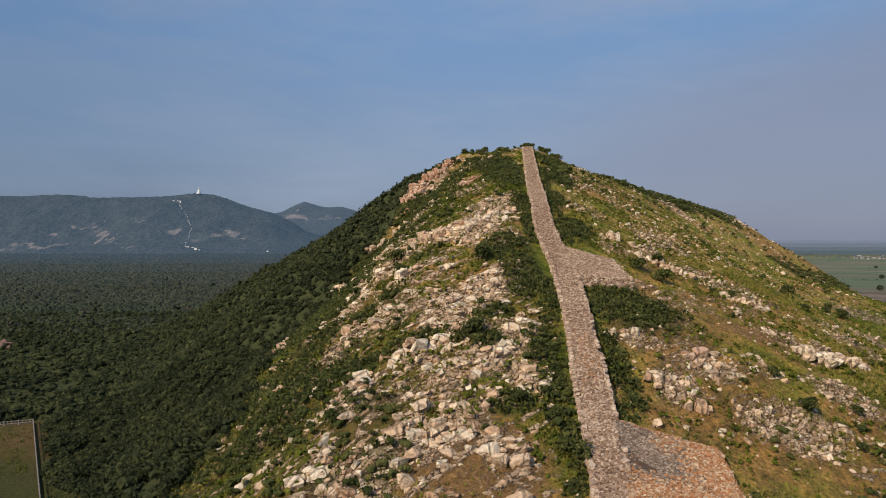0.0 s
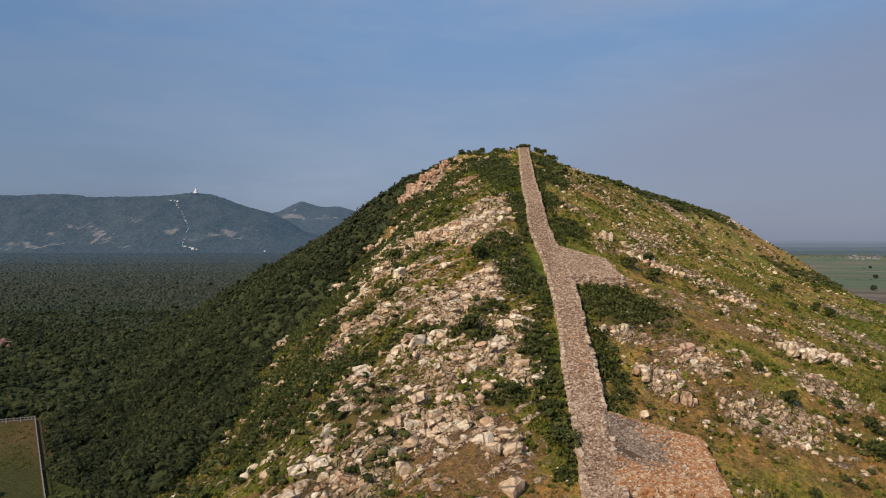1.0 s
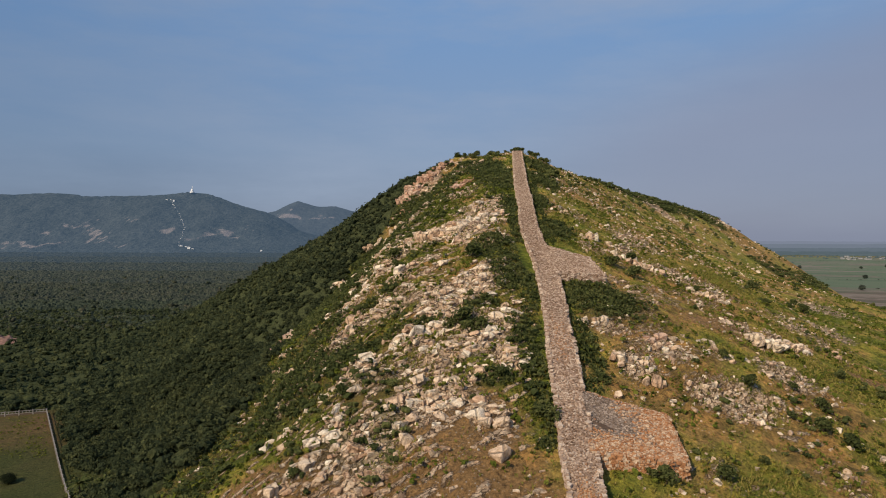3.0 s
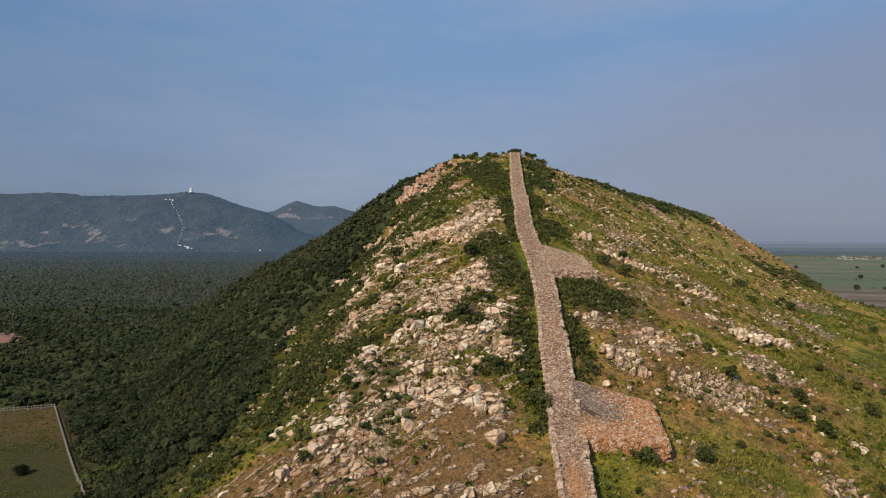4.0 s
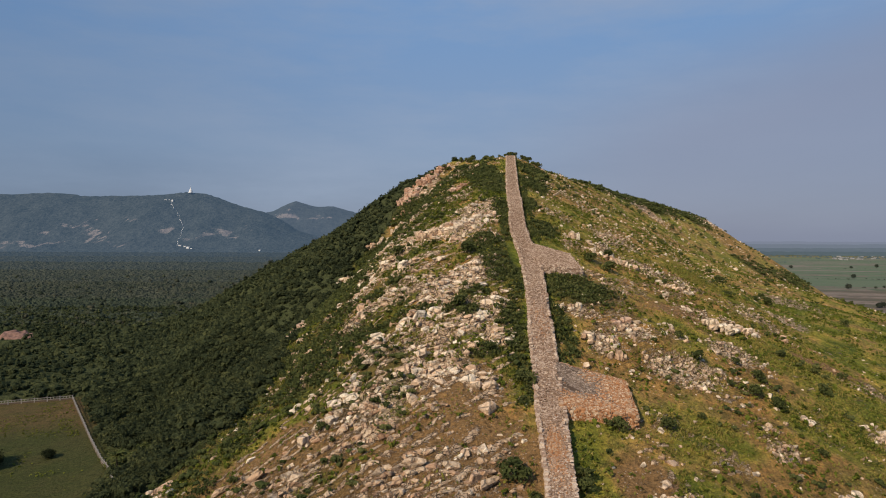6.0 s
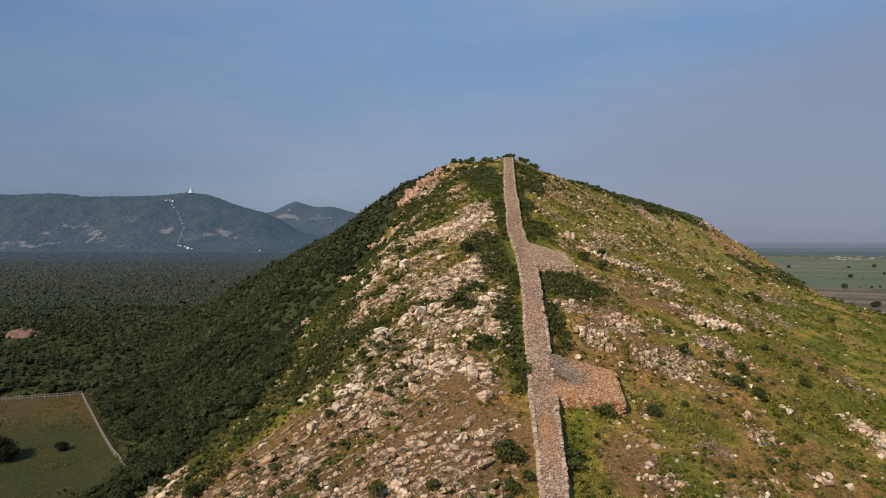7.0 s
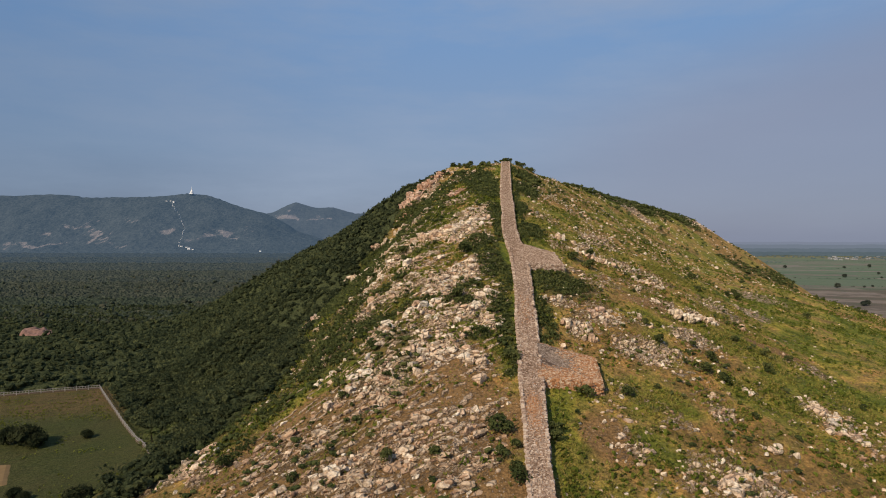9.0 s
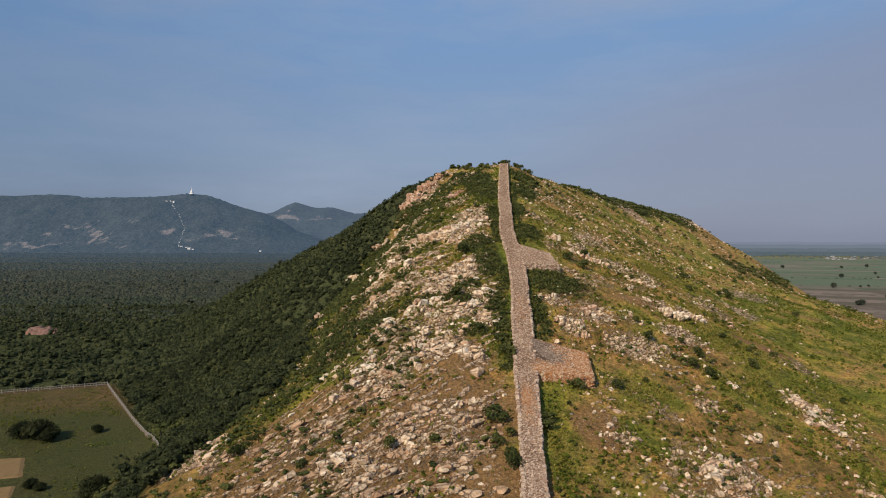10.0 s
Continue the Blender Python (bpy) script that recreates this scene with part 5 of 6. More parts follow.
tagged(scatter("ground_cover", COVER, np.stack([x, y, ground(x, y) - 0.05], -1), spin(rng.uniform(0, 6.28, n)), rng.uniform(0.8, 1.6, (n, 1)) * rng.uniform(0.8, 1.2, (n, 3)), np.clip(0.5 + 0.4 * fbm(x, y, 7, 98, 3) + rng.normal(0, 0.15, n), 0, 1), MAT_SHRUB),
       "knee-high green scrub covering the ground beside the wall", "scrub", kind="stuff")

# low herbs everywhere in the turf
HERBS = [leaves(7, 0.5, 0.5, 0.27, 2, rng) for _ in range(6)]
n = 64000
east_part = rng.uniform(size=n) < 0.55
x = np.where(east_part, rng.uniform(20, 230, n), rng.uniform(-60, 25, n))
y = 24 + np.where(east_part, 330 * rng.uniform(0, 1, n) ** 1.3, 250 * rng.uniform(0, 1, n) ** 1.2)
u = x - wall_x(y)
inb = (x > 19) & (((y > 60) & (y < 74) & (x < 34.5)) | ((y > 111) & (y < 129) & (x < 37.5)))
lush = np.where(u < 0, smooth(0.15, -0.4, bands(x, y)), smooth(-0.35, 0.6, fbm(x, y, 8, 97, 3)))
ok = (np.abs(u) > 3.3) & ~inb & (forest_share(x, y) < 0.5) & (rng.uniform(size=n) < (0.1 + 0.8 * lush) * np.where(u < 0, 0.45 + 0.55 * smooth(70, 95, y), 1.0)) & (rng.uniform(size=n) < 1 - 0.85 * spots(x, y, BARE))
x, y = x[ok], y[ok]
n = len(x)
tagged(scatter("herbs", HERBS, np.stack([x, y, ground(x, y) - 0.05], -1), spin(rng.uniform(0, 6.28, n)), rng.uniform(0.6, 1.6, (n, 1)) * rng.uniform(0.8, 1.2, (n, 3)), np.clip(rng.normal(0.45, 0.2, n) + 0.3 * fbm(x, y, 11, 99, 2), 0, 1), MAT_HERB),
       "small green herbs and seedlings in the turf", "herbs", kind="stuff")

# ---- grass ----
rng = np.random.default_rng(41)


def tuft(rng, blades):
    v, f = [], []
    for k in range(blades):
        a = rng.uniform(0, 6.28)
        d = np.array([np.cos(a), np.sin(a), 0])
        w = np.array([-d[1], d[0], 0]) * rng.uniform(0.14, 0.3)
        foot = d * rng.uniform(0, 0.2)
        tip = d * rng.uniform(0.4, 0.9) + np.array([0, 0, rng.uniform(0.45, 1.0)])
        v += [foot - w, foot + w, tip]
        f.append((3 * k, 3 * k + 1, 3 * k + 2))
    return np.array(v), np.array(f)


TUFTS = [tuft(rng, 4) for _ in range(8)]
n = 125000
x = np.where(rng.uniform(size=n) < 0.8, rng.uniform(-48, 105, n), rng.uniform(-60, 250, n))
y = 24 + np.where(rng.uniform(size=n) < 0.8, 140 * rng.uniform(0, 1, n), 330 * rng.uniform(0, 1, n))
u = x - wall_x(y)
inb = (x > 19) & (((y > 60) & (y < 74) & (x < 34.5)) | ((y > 111) & (y < 129) & (x < 37.5)))
ok = (np.abs(u) > 3.1) & ~inb & (rng.uniform(size=n) < 0.12 + 0.88 * smooth(-0.5, 0.6, fbm(x, y, 7, 95, 3) + green_share(x, y) - 0.6)) & (rng.uniform(size=n) < 1 - 0.75 * spots(x, y, BARE))
x, y = x[ok], y[ok]
n = len(x)
tint = np.clip(green_share(x, y) * 0.75 + 0.1 + rng.normal(0, 0.16, n), 0.02, 0.98)
s = rng.uniform(0.3, 0.72, n) * (1 + 0.8 * smooth(150, 300, y))
tagged(scatter("grass", TUFTS, np.stack([x, y, ground(x, y) - 0.05], -1), spin(rng.uniform(0, 6.28, n)), s[:, None] * rng.uniform(0.8, 1.2, (n, 3)), tint, MAT_GRASS),
       "tufts of dry straw and green grass over the slope", "grass", kind="stuff")


# ---- single shrubs ----
rng = np.random.default_rng(61)
shrub_kinds = []
for k in range(4):
    v, f = leaves(330, 1.25, 1.9, 0.2, 8, rng)
    fol = raw_mesh("foliage", v, f, MAT_SHRUB, False, tint=np.repeat(rng.uniform(0, 0.25, len(f)), 4))
    v, f = stem(1.1, 0.07, 0.12, rng, 5, -0.4)
    shrub_kinds.append((fol, raw_mesh("stem", v, f, MAT_BARK)))


def shrub(x, y, size, kind=0, label="dark green leafy shrub on the stony slope"):
    ob = new("shrub")
    ob.matrix_world = pose(x, y, float(ground(x, y)) - 0.1, 0, 0, 57 * (x + y)) @ Matrix.Diagonal((size, size, size * 0.95, 1))
    part("foliage", shrub_kinds[kind % 4][0], ob)
    part("stem", shrub_kinds[kind % 4][1], ob)
    return tagged(ob, label, "shrub", group="shrubs on the hill")


BESIDE_WALL = [(9.9, 47.3, 1.7), (12.0, 46.4, 1.3), (10.2, 40.2, 1.15), (12.3, 35.2, 1.4), (12.2, 37.6, 1.0), (12.9, 42.6, 0.9), (20.3, 45.2, 1.3), (20.8, 47.4, 1.2), (16.0, 67.6, 1.3), (14.9, 68.6, 1.2), (29.3, 58.9, 1.35), (27.6, 59.2, 0.8)]
for k, (x, y, s) in enumerate(BESIDE_WALL):
    shrub(x, y, s, k, "dark green shrub growing against the foot of the wall")
ON_SLOPE = [(-8.8, 42, 1.25), (-0.7, 40.8, 1.2), (4.9, 90.5, 1.9), (2.6, 91, 1.3), (8.2, 120, 1.9), (-15.1, 78.8, 1.4), (-11.1, 138, 2.0), (10.5, 75.5, 1.3), (37.7, 60.9, 1.2), (52.7, 82.6, 1.3), (62.7, 86.6, 0.9), (56.8, 77.6, 0.7), (60.9, 76, 1.4), (64, 74, 1.3), (65.4, 83, 1.2), (80.4, 85.2, 1.3), (63.9, 61.1, 0.8),
            (52.7, 91.5, 1.0), (47.4, 124, 1.8), (43, 127, 1.5), (51, 137, 1.4), (64, 128, 1.1), (-20, 66, 0.8), (-25.4, 44.9, 1.0), (-42, 59, 1.5), (-10, 130, 1.5), (79, 98, 1.0), (46, 66, 0.7), (95, 100, 1.0), (95, 158, 2.0), (118, 170, 1.8)]
for k, (x, y, s) in enumerate(ON_SLOPE):
    shrub(x, y, s, k + 1)
for k in range(14):
    x, y = rng.uniform(30, 150), rng.uniform(55, 280)
    if x - float(wall_x(y)) > 10:
        shrub(x, y, rng.uniform(0.45, 1.0) * (1 + y / 500), k)
for k in range(34):
    shrub(rng.uniform(-2, 66), rng.uniform(284, 300), rng.uniform(1.0, 1.9), k, "small dark tree-like shrub on the skyline of the hill")

# ---- far hills ----
HILL_PX = np.array([-1200, -700, -300, 0, 50, 100, 150, 160, 250, 310, 345, 380, 400, 440, 480, 505, 540, 600, 680, 780])
HILL_RISE = np.array([20, 45, 66, 73, 73, 76, 73, 70, 71, 74, 78, 75, 69, 54, 44, 34, 12, -8, -20, -26])
HILL_TWO = [(380, 10), (460, 36), (500, 45), (525, 58), (540, 63), (556, 58), (575, 53), (605, 54), (645, 43), (700, 46), (760, 34), (840, 8), (950, -20)]


def hill_sheet(name, crest_d, base_d, back_d, bear, rise, mat, step, label, slabs):
    """A far hill with its skyline given by bearing and rise."""
    k = crest_d / 1020.0
    hx, hz = (np.asarray(bear) - 784) * k, 74 + np.asarray(rise) * k
    xs, ys = np.arange(hx[0], hx[-1], step), np.arange(base_d, back_d, step)
    gx, gy = np.meshgrid(xs, ys)
    crest = np.interp(gx + 60 * fbm(gx, gy, 500, 81, 2) * (gy < crest_d - 100), hx, hz)
    d = np.clip((gy - base_d) / (crest_d - base_d), 0, 1)
    gully = 0.10 * fbm(gx, gy * 0.35, 260, 82, 4)
    front = np.clip(d ** 1.05 * 0.55 + 0.45 * smooth(0, 1, d) + gully * d * (1 - d) * 4, 0, 1)
    back = 1 - 0.8 * smooth(crest_d, back_d, gy)
    z = np.maximum(crest, 0) * front * back - 3 + 5.5 * (vnoise(gx / 13, gy / 13, 83) - 0.3) * smooth(0, 0.05, d)
    return tagged(new(name, raw_mesh(name, np.stack([gx, gy, z], -1).reshape(-1, 3), grid_faces(len(xs), len(ys)), mat, False, rock=(spots(gx + 55 * fbm(gx, z * 3, 90, 84, 4), z + 24 * fbm(gx, z * 3, 70, 85, 4), slabs, 0.8) * (gy < crest_d)).ravel())), label, "hill", kind="structure"), (xs, ys, z)


# bare slabs of rock: place across, height, half width, half height
SLABS_A = [(-1600, 130, 40, 12), (-1560, 112, 30, 14), (-1530, 92, 26, 16), (-1490, 70, 34, 16), (-1450, 54, 40, 14), (-1720, 34, 240, 9), (-1980, 22, 240, 12), (-930, 94, 60, 20), (-1010, 68, 60, 18), (-1330, 44, 90, 9), (-1390, 74, 30, 20), (-1700, 88, 30, 16), (-1500, 150, 60, 6), (-1320, 150, 40, 8), (-1150, 90, 22, 26), (-860, 75, 34, 5), (-822, 100, 8, 24)]
SLABS_B = [(-975, 160, 30, 14), (-930, 186, 50, 9), (-860, 190, 60, 14), (-935, 110, 34, 34), (-890, 80, 40, 16), (-700, 190, 50, 9), (-640, 176, 50, 8), (-880, 235, 20, 8)]
# both hill materials glow faintly blue in place of real haze
far_a, sheet_a = hill_sheet("distant_hill", 2750, 2330, 3000, HILL_PX, HILL_RISE, MAT_FAR, 12, "long wooded hill across the valley, blue haze painted in as glow", SLABS_A)
far_b, sheet_b = hill_sheet("distant_peak", 3600, 3000, 3900, [p for p, _ in HILL_TWO], [r for _, r in HILL_TWO], MAT_FARTHER, 17, "wooded peak behind the long hill, paler haze painted in as glow", SLABS_B)


def on_hill(x, height):
    """The place on the long hill's near face at that height."""
    xs, ys, z = sheet_a
    col = z[:, int(np.clip(round((x - xs[0]) / 12), 0, len(xs) - 1))]
    k = int(np.argmax(col > height)) if (col > height).any() else int(np.argmax(col))
    return Vector((x, float(ys[k]) - 6, height))


def lathe(profile, sides=20):
    """A turned form as quads, from (radius, height) rings."""
    a = np.arange(sides) / sides * 2 * np.pi
    v = np.concatenate([np.stack([r * np.cos(a), r * np.sin(a), 0 * a + h], -1) for r, h in profile])
    f = [(k * sides + i, k * sides + (i + 1) % sides, (k + 1) * sides + (i + 1) % sides, (k + 1) * sides + i) for k in range(len(profile) - 1) for i in range(sides)]
    return v, np.array(f)


def box(x0, x1, y0, y1, z0, z1):
    v = np.array([(x, y, z) for x in (x0, x1) for y in (y0, y1) for z in (z0, z1)], float)
    return v, np.array([(0, 1, 3, 2), (4, 6, 7, 5), (0, 4, 5, 1), (2, 3, 7, 6), (0, 2, 6, 4), (1, 5, 7, 3)])


# white stupa on the skyline
stupa = tagged(new("stupa"), "white domed stupa with a spire on the far hilltop", "stupa")
sx = -1156.0
col = sheet_a[2][:, int(round((sx - sheet_a[0][0]) / 12))]
stupa.location = (sx, 2735, float(col.max()) - 1.5)
stupa.scale = (0.72, 0.72, 0.95)
part("terrace", raw_mesh("terrace", *lathe([(0.1, 0), (15, 0), (15, 3), (13, 3.3), (12, 7), (0.1, 7)]), MAT_FARWHITE), stupa)
part("dome", raw_mesh("dome", *lathe([(9.5, 7), (9.8, 10), (8.8, 14), (6.5, 17.5), (3.5, 20), (0.1, 21)]), MAT_FARWHITE, True), stupa)
part("spire", raw_mesh("spire", *lathe([(3.4, 21), (3.4, 24), (2.2, 24.2), (1.6, 30), (0.7, 36), (0.1, 39)], 10), MAT_FARWHITE), stupa)

# the pilgrims' stairway and its halls
stairway = tagged(new("stairway"), "pale stairway climbing the wooded far hill", "stairway")
rng = np.random.default_rng(5)
for k in range(105):
    t = k / 104
    x = np.interp(t, [0, 0.25, 0.6, 1], [-1215, -1165, -1105, -1080]) + rng.normal(0, 1.2)
    p = on_hill(x, 232 - 195 * t)
    w = rng.uniform(0.7, 1.5) if rng.uniform() < 0.93 else 3.0
    if rng.uniform() < 0.85:
        part("flight", raw_mesh("flight", *box(-w / 2, w / 2, -1.5, 5, -4, rng.uniform(0.1, 0.9)), MAT_FARWHITE), stairway).location = p
for x, h, w, d in ((-1245, 240, 11, 1.8), (-1226, 241, 5, 2), (-1208, 238, 7, 2), (-1065, 32, 11, 3), (-1044, 28, 9, 2.4), (-1028, 26, 12, 2), (-1012, 20, 8, 2.4), (-725, 14, 6, 2)):
    p = on_hill(x, h)
    hall = tagged(new("hall"), "white flat-roofed hall beside the hill stairway", "building", group="halls on the far hill")
    hall.location = p
    part("wall", raw_mesh("wall", *box(-w / 2, w / 2, -5, 5, -6, d), MAT_FARWHITE), hall)
    part("roof", raw_mesh("roof", *box(-w / 2 - 0.8, w / 2 + 0.8, -5.8, 5.8, d, d + 0.7), MAT_FARWHITE), hall)


# ---- single trees ----
rng = np.random.default_rng(91)


def limbs(h, rng):
    """A trunk that forks into three leaning limbs."""
    pieces = [stem(h * 0.5, h * 0.035, 0.15, rng, 7, -0.6)]
    for k in range(3):
        v, f = stem(h * 0.42, h * 0.02, 0.2, rng, 5, 0)
        lean, a = 0.55, k * 2.1 + rng.uniform(0, 1)
        v = v @ spin(np.array([a]), np.array([lean]))[0].T + np.array([0, 0, h * 0.4])
        pieces.append((v, f))
    return joined(*pieces)


def tree_kind(h, r, cards, card, mat, label):
    t = tagged(new("tree"), label, "tree")
    v, f = limbs(h, rng)
    part("trunk", raw_mesh("trunk", v, f, MAT_BARK), t)
    v, f = lumpy(24, r, h * 0.9, cards, card, rng, 1, 0.62)
    v[:, 2] -= h * 0.08
    part("crown", raw_mesh("crown", v, f, mat, False, tint=np.full(len(v), 0.1)), t)
    return t


def stand(t, x, y, size, group=""):
    ob = copy_thing(t, pose(x, y, float(ground(x, y)) - 0.1, 0, 0, x * 37 + y * 11) @ Matrix.Diagonal((size, size, size, 1)))
    return tagged(ob, group=group)


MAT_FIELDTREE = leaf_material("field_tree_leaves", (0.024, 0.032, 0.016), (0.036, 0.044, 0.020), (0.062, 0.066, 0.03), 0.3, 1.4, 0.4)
field_tree = tree_kind(8.5, 5.6, 2400, 0.36, MAT_FIELDTREE, "broad dark green tree casting a shadow on the field")
field_tree.matrix_world = pose(-143, 149, float(ground(-143, 149)), 0, 0, 20)
for x, y, s in ((-150, 151, 0.85), (-138, 147, 0.7), (-126, 156, 0.42), (-86, 86, 0.75), (-90, 91, 0.6), (-117, 107, 0.4), (-113, 105, 0.33), (-205, 150, 0.7)):
    stand(field_tree, x, y, s)
spire_tree = tree_kind(8.0, 1.9, 260, 0.42, MAT_FOREST, "tall narrow dark green tree rising above the wooded spur")
spire_tree.matrix_world = pose(-118, 384, float(ground(-118, 384)) - 0.2, 0, 0, 0)
for x, y, s in ((-122, 386, 0.9), (-127, 389, 1.1), (-131, 390, 0.8), (-139, 395, 1.15), (-143, 398, 0.8), (-150, 402, 1.0), (-157, 405, 1.2), (-160, 407, 0.8), (-170, 411, 0.9), (-98, 378, 0.8), (-84, 371, 0.9), (-80, 369, 0.7), (-64, 361, 0.8), (-52, 354, 0.9), (-181, 414, 1.0), (-190, 418, 0.8)):
    stand(spire_tree, x, y, s, "tall trees of the wooded spur")
MAT_PLAINTREE = leaf_material("plain_tree_leaves", (0.045, 0.056, 0.042), (0.060, 0.072, 0.054), (0.085, 0.095, 0.07), 0.2, 0.6)
plain_tree = tree_kind(10.0, 4.6, 420, 0.8, MAT_PLAINTREE, "round dark tree standing among farmed fields")
plain_tree.matrix_world = pose(762, 1000, float(ground(762, 1000)), 0, 0, 0)
PLAIN = [(593, 780, 1.0), (466, 562, 0.75), (473, 566, 0.8), (560, 1000, 0.55), (640, 1340, 0.7), (1000, 1330, 0.8), (820, 985, 0.5), (880, 980, 0.45), (690, 1330, 1.3), (742, 1330, 1.3), (752, 1335, 1.1), (860, 1340, 1.0), (905, 1100, 0.7), (600, 905, 0.5), (660, 800, 0.45),
         (640, 790, 0.45), (700, 775, 0.5), (742, 790, 0.5), (560, 640, 0.5), (800, 1340, 0.8), (1100, 1380, 1.1), (1180, 1350, 0.9), (980, 1010, 0.6), (1050, 900, 0.8), (960, 760, 0.8), (720, 1300, 0.7)]
for x, y, s in PLAIN:
    stand(plain_tree, x, y, s, "trees of the plain")

# hedges between the strips, and the woods and orchards of the far plain
n = 1100
row = rng.integers(0, 5, n)
y0, slope = np.array([1330, 985, 800, 640, 1800])[row], np.array([-0.06, -0.09, -0.1, -0.1, -0.04])[row]
x = rng.uniform(300, 2200, n)
y = y0 + slope * (x - 700) + rng.normal(0, 6, n)
ok = (ridge(x, y) < 2) & (vnoise(x / 90, y0, 6) > 0.25)
x, y = x[ok], y[ok]
tagged(scatter("hedge", FARTREES, np.stack([x, y, ground(x, y) - 0.3], -1), spin(rng.uniform(0, 6, len(x))), rng.uniform(0.12, 0.42, (len(x), 1)) * np.array([[1.8, 1, 0.75]]), rng.uniform(0, 1, len(x)), MAT_PLAINTREE),
       "low dark hedges along field edges", "hedge", kind="stuff")
n = 1500
y = rng.uniform(1650, 2500, n)
x = y * rng.uniform(0.2, 1.0, n)
ok = fbm(x, y * 1.6, 420, 15, 3) + smooth(1700, 2400, y) * 1.6 > 0.35
x, y = x[ok], y[ok]
n = len(x)
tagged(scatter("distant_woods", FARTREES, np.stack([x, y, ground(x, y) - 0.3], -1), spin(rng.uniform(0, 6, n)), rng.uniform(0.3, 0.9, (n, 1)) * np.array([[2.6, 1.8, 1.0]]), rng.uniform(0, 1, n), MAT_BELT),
       "tree belts of the far plain, haze painted in as glow", "forest", kind="stuff")
# closed belts of trees from there to the horizon, each with more haze painted in as emission
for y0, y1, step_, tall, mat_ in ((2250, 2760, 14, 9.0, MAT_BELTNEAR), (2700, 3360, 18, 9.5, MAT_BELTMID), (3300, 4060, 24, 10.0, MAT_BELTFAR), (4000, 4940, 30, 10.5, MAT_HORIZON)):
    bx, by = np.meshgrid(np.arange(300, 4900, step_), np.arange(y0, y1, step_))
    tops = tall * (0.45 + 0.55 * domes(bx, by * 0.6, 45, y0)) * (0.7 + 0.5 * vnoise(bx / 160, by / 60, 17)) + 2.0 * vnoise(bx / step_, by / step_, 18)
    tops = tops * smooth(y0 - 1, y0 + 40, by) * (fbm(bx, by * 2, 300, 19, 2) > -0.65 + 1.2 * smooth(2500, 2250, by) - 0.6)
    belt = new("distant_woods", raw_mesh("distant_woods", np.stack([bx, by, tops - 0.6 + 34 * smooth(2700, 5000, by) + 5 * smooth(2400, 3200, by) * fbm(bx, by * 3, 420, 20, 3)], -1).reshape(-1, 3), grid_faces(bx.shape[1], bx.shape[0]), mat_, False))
    tagged(belt, "closed tree belts towards the horizon, haze painted in as glow", "forest", kind="stuff")
for k in range(34):
    y = rng.uniform(1850, 2230)
    x = y * rng.choice([rng.uniform(0.745, 0.81), rng.uniform(0.71, 0.74), rng.uniform(0.55, 0.575)])
    house = tagged(new("house"), "pale flat-roofed village house among trees on the plain", "house", group="village houses")
    house.matrix_world = pose(x, y, float(ground(x, y)) - 0.3, 0, 0, rng.uniform(-25, 25))
    w, h = rng.uniform(5, 13), rng.uniform(2.5, 4.5)
    part("wall", raw_mesh("wall", *box(-w / 2, w / 2, -4, 4, 0, h), MAT_HOUSE), house)
    part("roof", raw_mesh("roof", *box(-w / 2 - 0.5, w / 2 + 0.5, -4.5, 4.5, h, h + 0.5), MAT_HOUSE), house)

# ---- the fenced field at the foot of the hill ----
fence = tagged(new("fence"), "pale concrete fence of posts and open panels round the field", "fence")
post_me = raw_mesh("post", *joined(box(-0.16, 0.16, -0.16, 0.16, -1.0, 1.9), box(-0.21, 0.21, -0.21, 0.21, 1.9, 2.0)), MAT_CONCRETE)
SPAN = 4.7
rails = [box(0.2, SPAN - 0.2, -0.07, 0.07, z, z + 0.15) for z in (0.75, 1.62)]
bars = [box(k * SPAN / 4 - 0.09, k * SPAN / 4 + 0.09, -0.06, 0.06, 0.97, 1.6) for k in (1, 2, 3)]
panel_me = raw_mesh("panel", *joined(*rails, *bars), MAT_CONCRETE)
plinth_me = raw_mesh("plinth", *box(0.2, SPAN - 0.2, -0.11, 0.11, -1.2, 0.75), MAT_BARK)


def fence_run(x0, y0, x1, y1):
    n = int(round(math.hypot(x1 - x0, y1 - y0) / SPAN))
    turn = math.degrees(math.atan2(y1 - y0, x1 - x0))
    dx, dy = (x1 - x0) / n, (y1 - y0) / n
    for k in range(n):
        x, y = x0 + dx * k, y0 + dy * k
        z, z2 = float(ground(x, y)), float(ground(x + dx, y + dy))
        part("post", post_me, fence).matrix_world = pose(x, y, z, 0, 0, turn)
        m = pose(x, y, z, 0, 0, turn) @ pose(0, 0, 0, 0, -math.degrees(math.atan2(z2 - z, SPAN)), 0)
        p = part("panel", panel_me, fence)
        p.matrix_world = m
        q = part("plinth", plinth_me, fence, "dark low wall under the panels")
        q.matrix_world = m


fence_run(-160, 223.5, -268, 186)
fence_run(-160, 223.5, -90, 128.7)

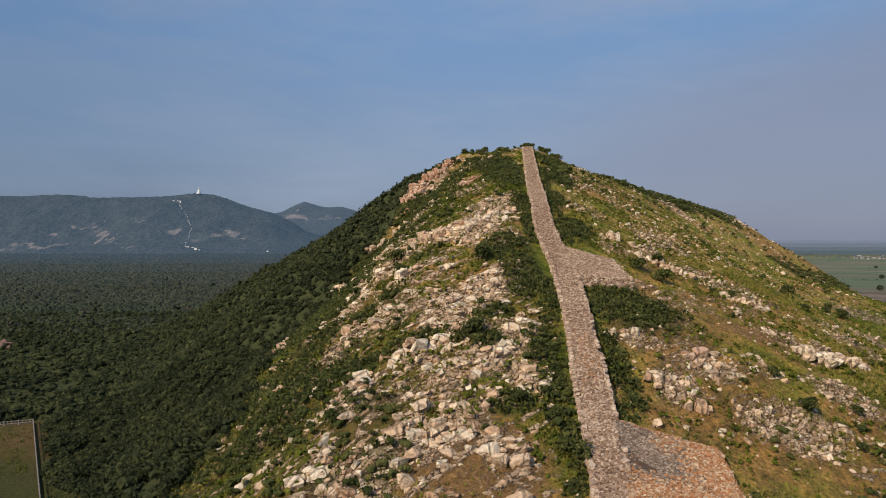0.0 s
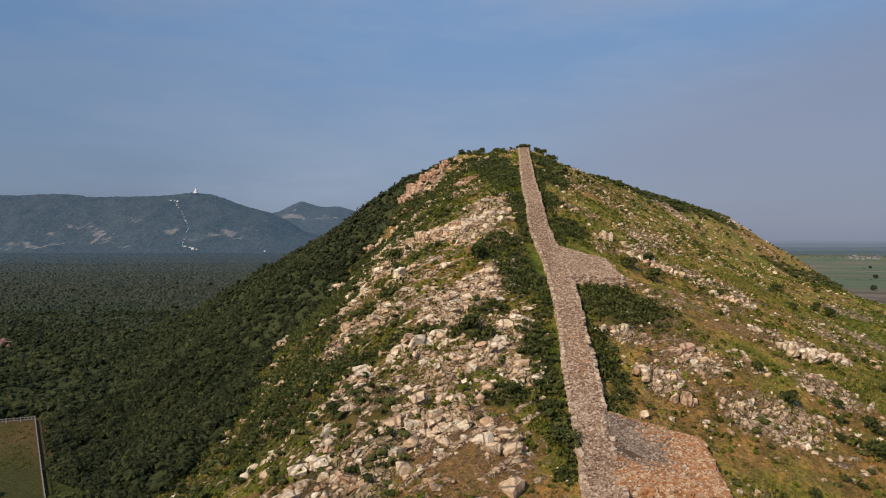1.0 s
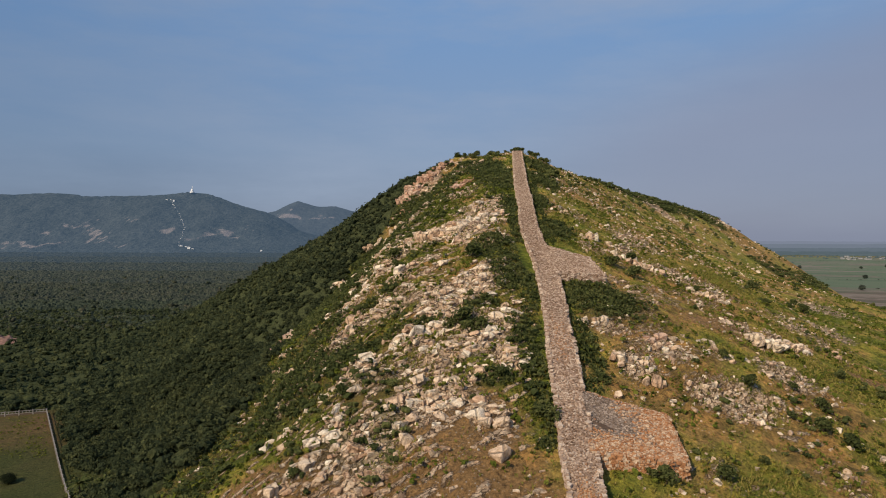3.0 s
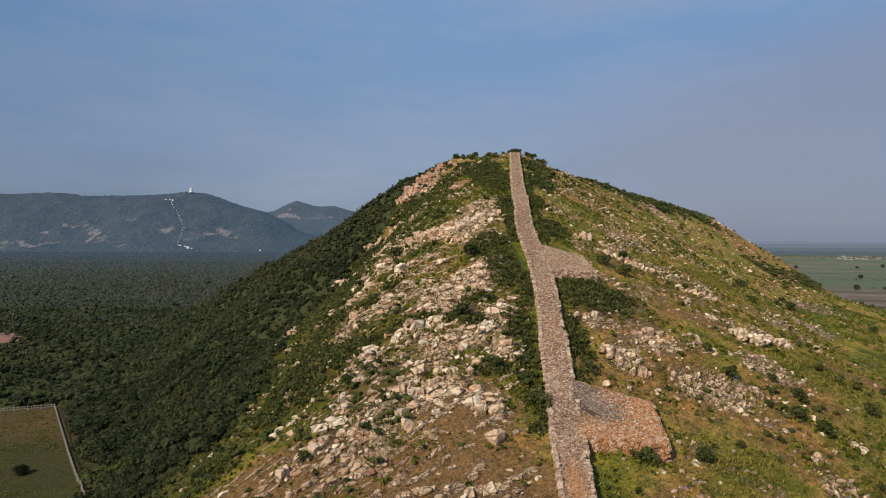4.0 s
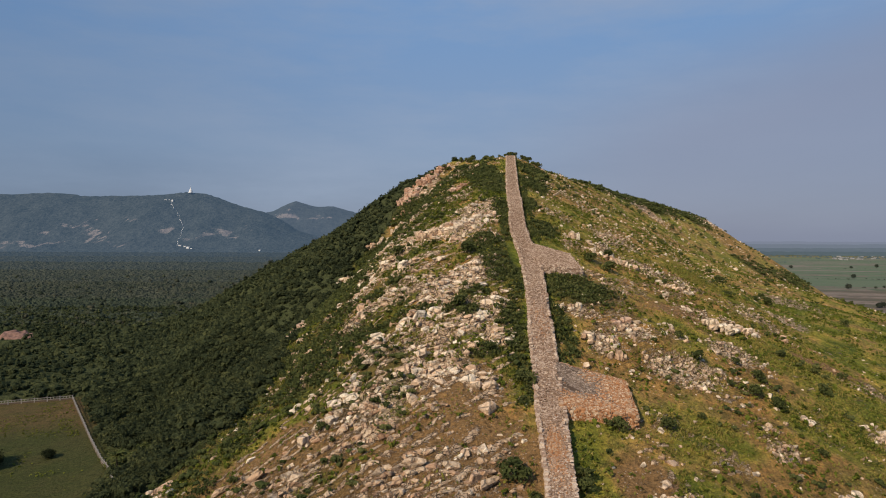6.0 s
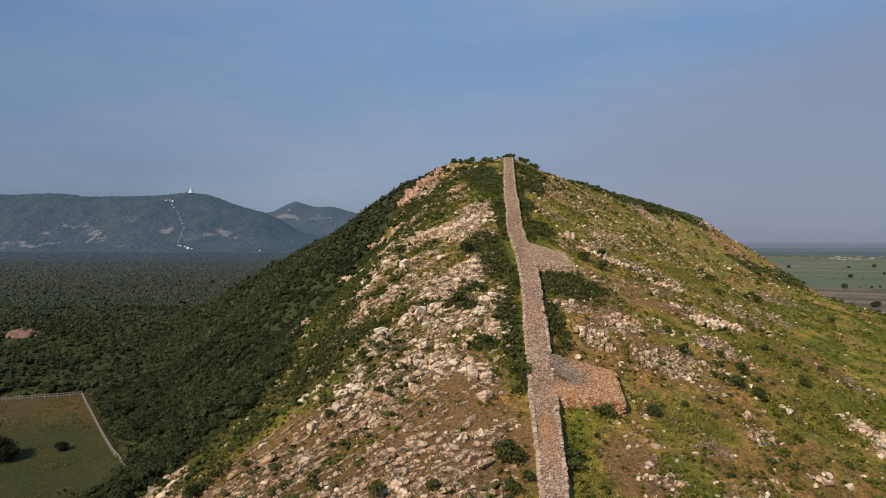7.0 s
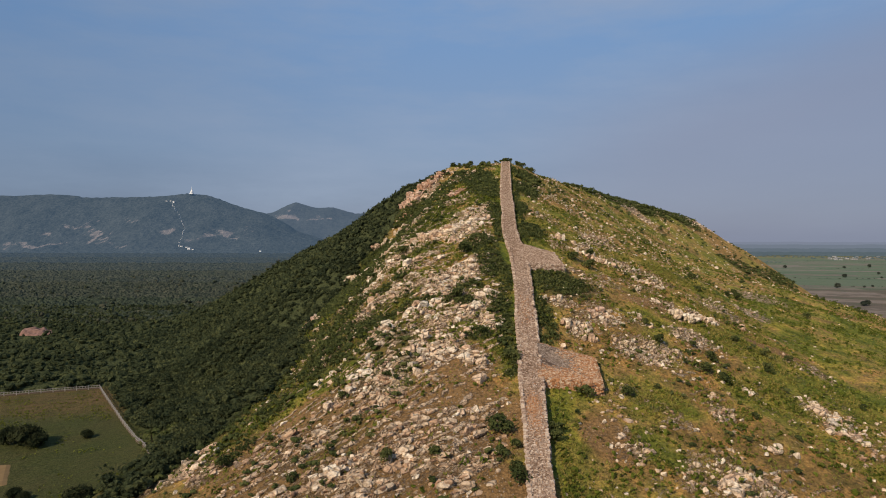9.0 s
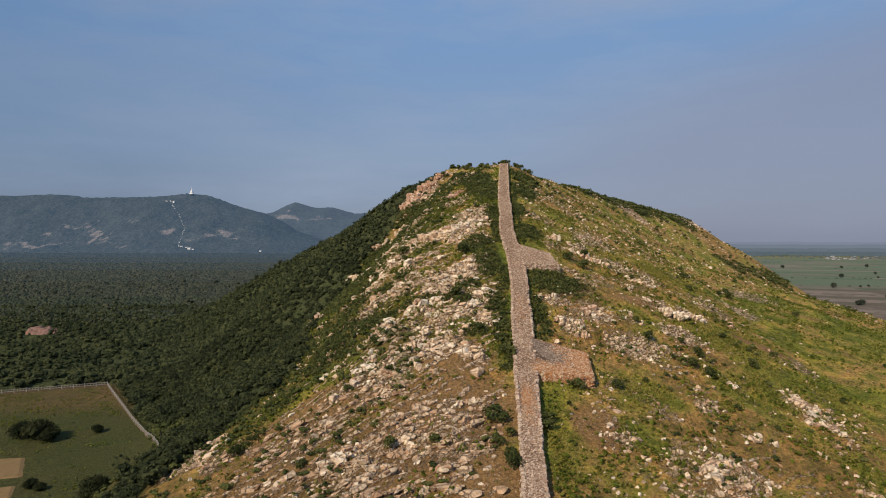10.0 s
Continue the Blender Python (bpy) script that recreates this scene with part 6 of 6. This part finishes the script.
# stubble fields beyond the pasture
for corners, label in ((((-134, 133), (-122, 115), (-230, 92), (-236, 118)), "dry straw-coloured stubble field with a raised edge"), (((-121, 110), (-116, 101), (-200, 84), (-205, 92)), "narrow straw-coloured stubble strip")):
    c = np.array(corners, float)
    a, b = np.meshgrid(np.linspace(0, 1, 30), np.linspace(0, 1, 12))
    w = np.stack([(1 - a) * (1 - b), (1 - a) * b, a * b, a * (1 - b)], -1)
    q = w @ c
    z = np.maximum(ground(q[..., 0], q[..., 1]), 0.9) + 0.25 + 0.05 * fbm(q[..., 0], q[..., 1], 3, 9, 2)
    rim = (a < 0.01) | (a > 0.99) | (b < 0.01) | (b > 0.99)
    z = np.where(rim, z - 0.8, z)
    tagged(new("stubble_field", raw_mesh("stubble_field", np.concatenate([q, z[..., None]], -1).reshape(-1, 3), grid_faces(30, 12), MAT_STRAW)), label, "field", kind="structure")

# date palm at the end of the fence
palm = tagged(new("date_palm"), "grey-green date palm beside the end of the fence", "palm")
palm.location = (-94.5, 139, float(ground(-94.5, 139)))
part("trunk", raw_mesh("trunk", *stem(3.4, 0.32, 0.1, rng, 8, -0.5), MAT_BARK), palm)
fv, ff = [], []
for k in range(9):
    t = k / 8
    w = 0.42 * math.sin(math.pi * min(1, 0.12 + 0.88 * t)) + 0.03
    out, up = 3.1 * t, 1.9 * t - 2.6 * t * t
    fv += [(out, -w, up - 0.16), (out, 0, up), (out, w, up - 0.16)]
    if k:
        a = 3 * (k - 1)
        ff += [(a, a + 1, a + 4, a + 3), (a + 1, a + 2, a + 5, a + 4)]
frond_me = raw_mesh("frond", np.array(fv), np.array(ff), MAT_SHRUB, False, tint=np.full(len(fv), 0.3))
for k in range(30):
    part("frond", frond_me, palm).matrix_local = pose(0, 0, 3.35, 0, -rng.uniform(-15, 55), k * 137.5)

# weeds of the pasture
x, y = rng.uniform(-260, -80, 22000), rng.uniform(80, 225, 22000)
ok = (fence_side(x, y) > 1) & (ground(x, y) < 6) & ~((x < -114) & (y < 134 + 0.16 * (x + 134))) & (rng.uniform(size=22000) < 0.12 + 0.5 * fbm(x, y, 15, 12, 3))
x, y = x[ok], y[ok]
tagged(scatter("weeds", [leaves(9, 0.55, 0.6, 0.26, 2, rng) for _ in range(3)], np.stack([x, y, ground(x, y)], -1), spin(rng.uniform(0, 6, len(x))), rng.uniform(0.5, 1.1, (len(x), 1)) * np.ones((1, 3)), rng.uniform(0.0, 0.45, len(x)), MAT_HERB),
       "low green weeds in the fenced pasture", "weeds", kind="stuff")

# red earth bank in a clearing of the wood
a, b = np.meshgrid(np.linspace(-1, 1, 40), np.linspace(-1, 1, 30))
bx_, by_ = -297 + a * 13, 382 + b * 9
bz_ = ground(bx_, by_) + np.clip(1.6 - 1.6 * np.hypot(a, b) ** 3, -0.15, 1) * 3.6 * (0.3 + 1.1 * vnoise(bx_ / 4, by_ / 4, 4)) + 0.7 * fbm(bx_, by_, 4, 3, 3)
MAT_RED = plain("red_earth", (0.19, 0.11, 0.085), 0.95, 0.5, 0.5)
tagged(new("earth_bank", raw_mesh("earth_bank", np.stack([bx_, by_, bz_], -1).reshape(-1, 3), grid_faces(40, 30), MAT_RED, False)), "bare bank of reddish earth in a forest clearing", "earth bank")
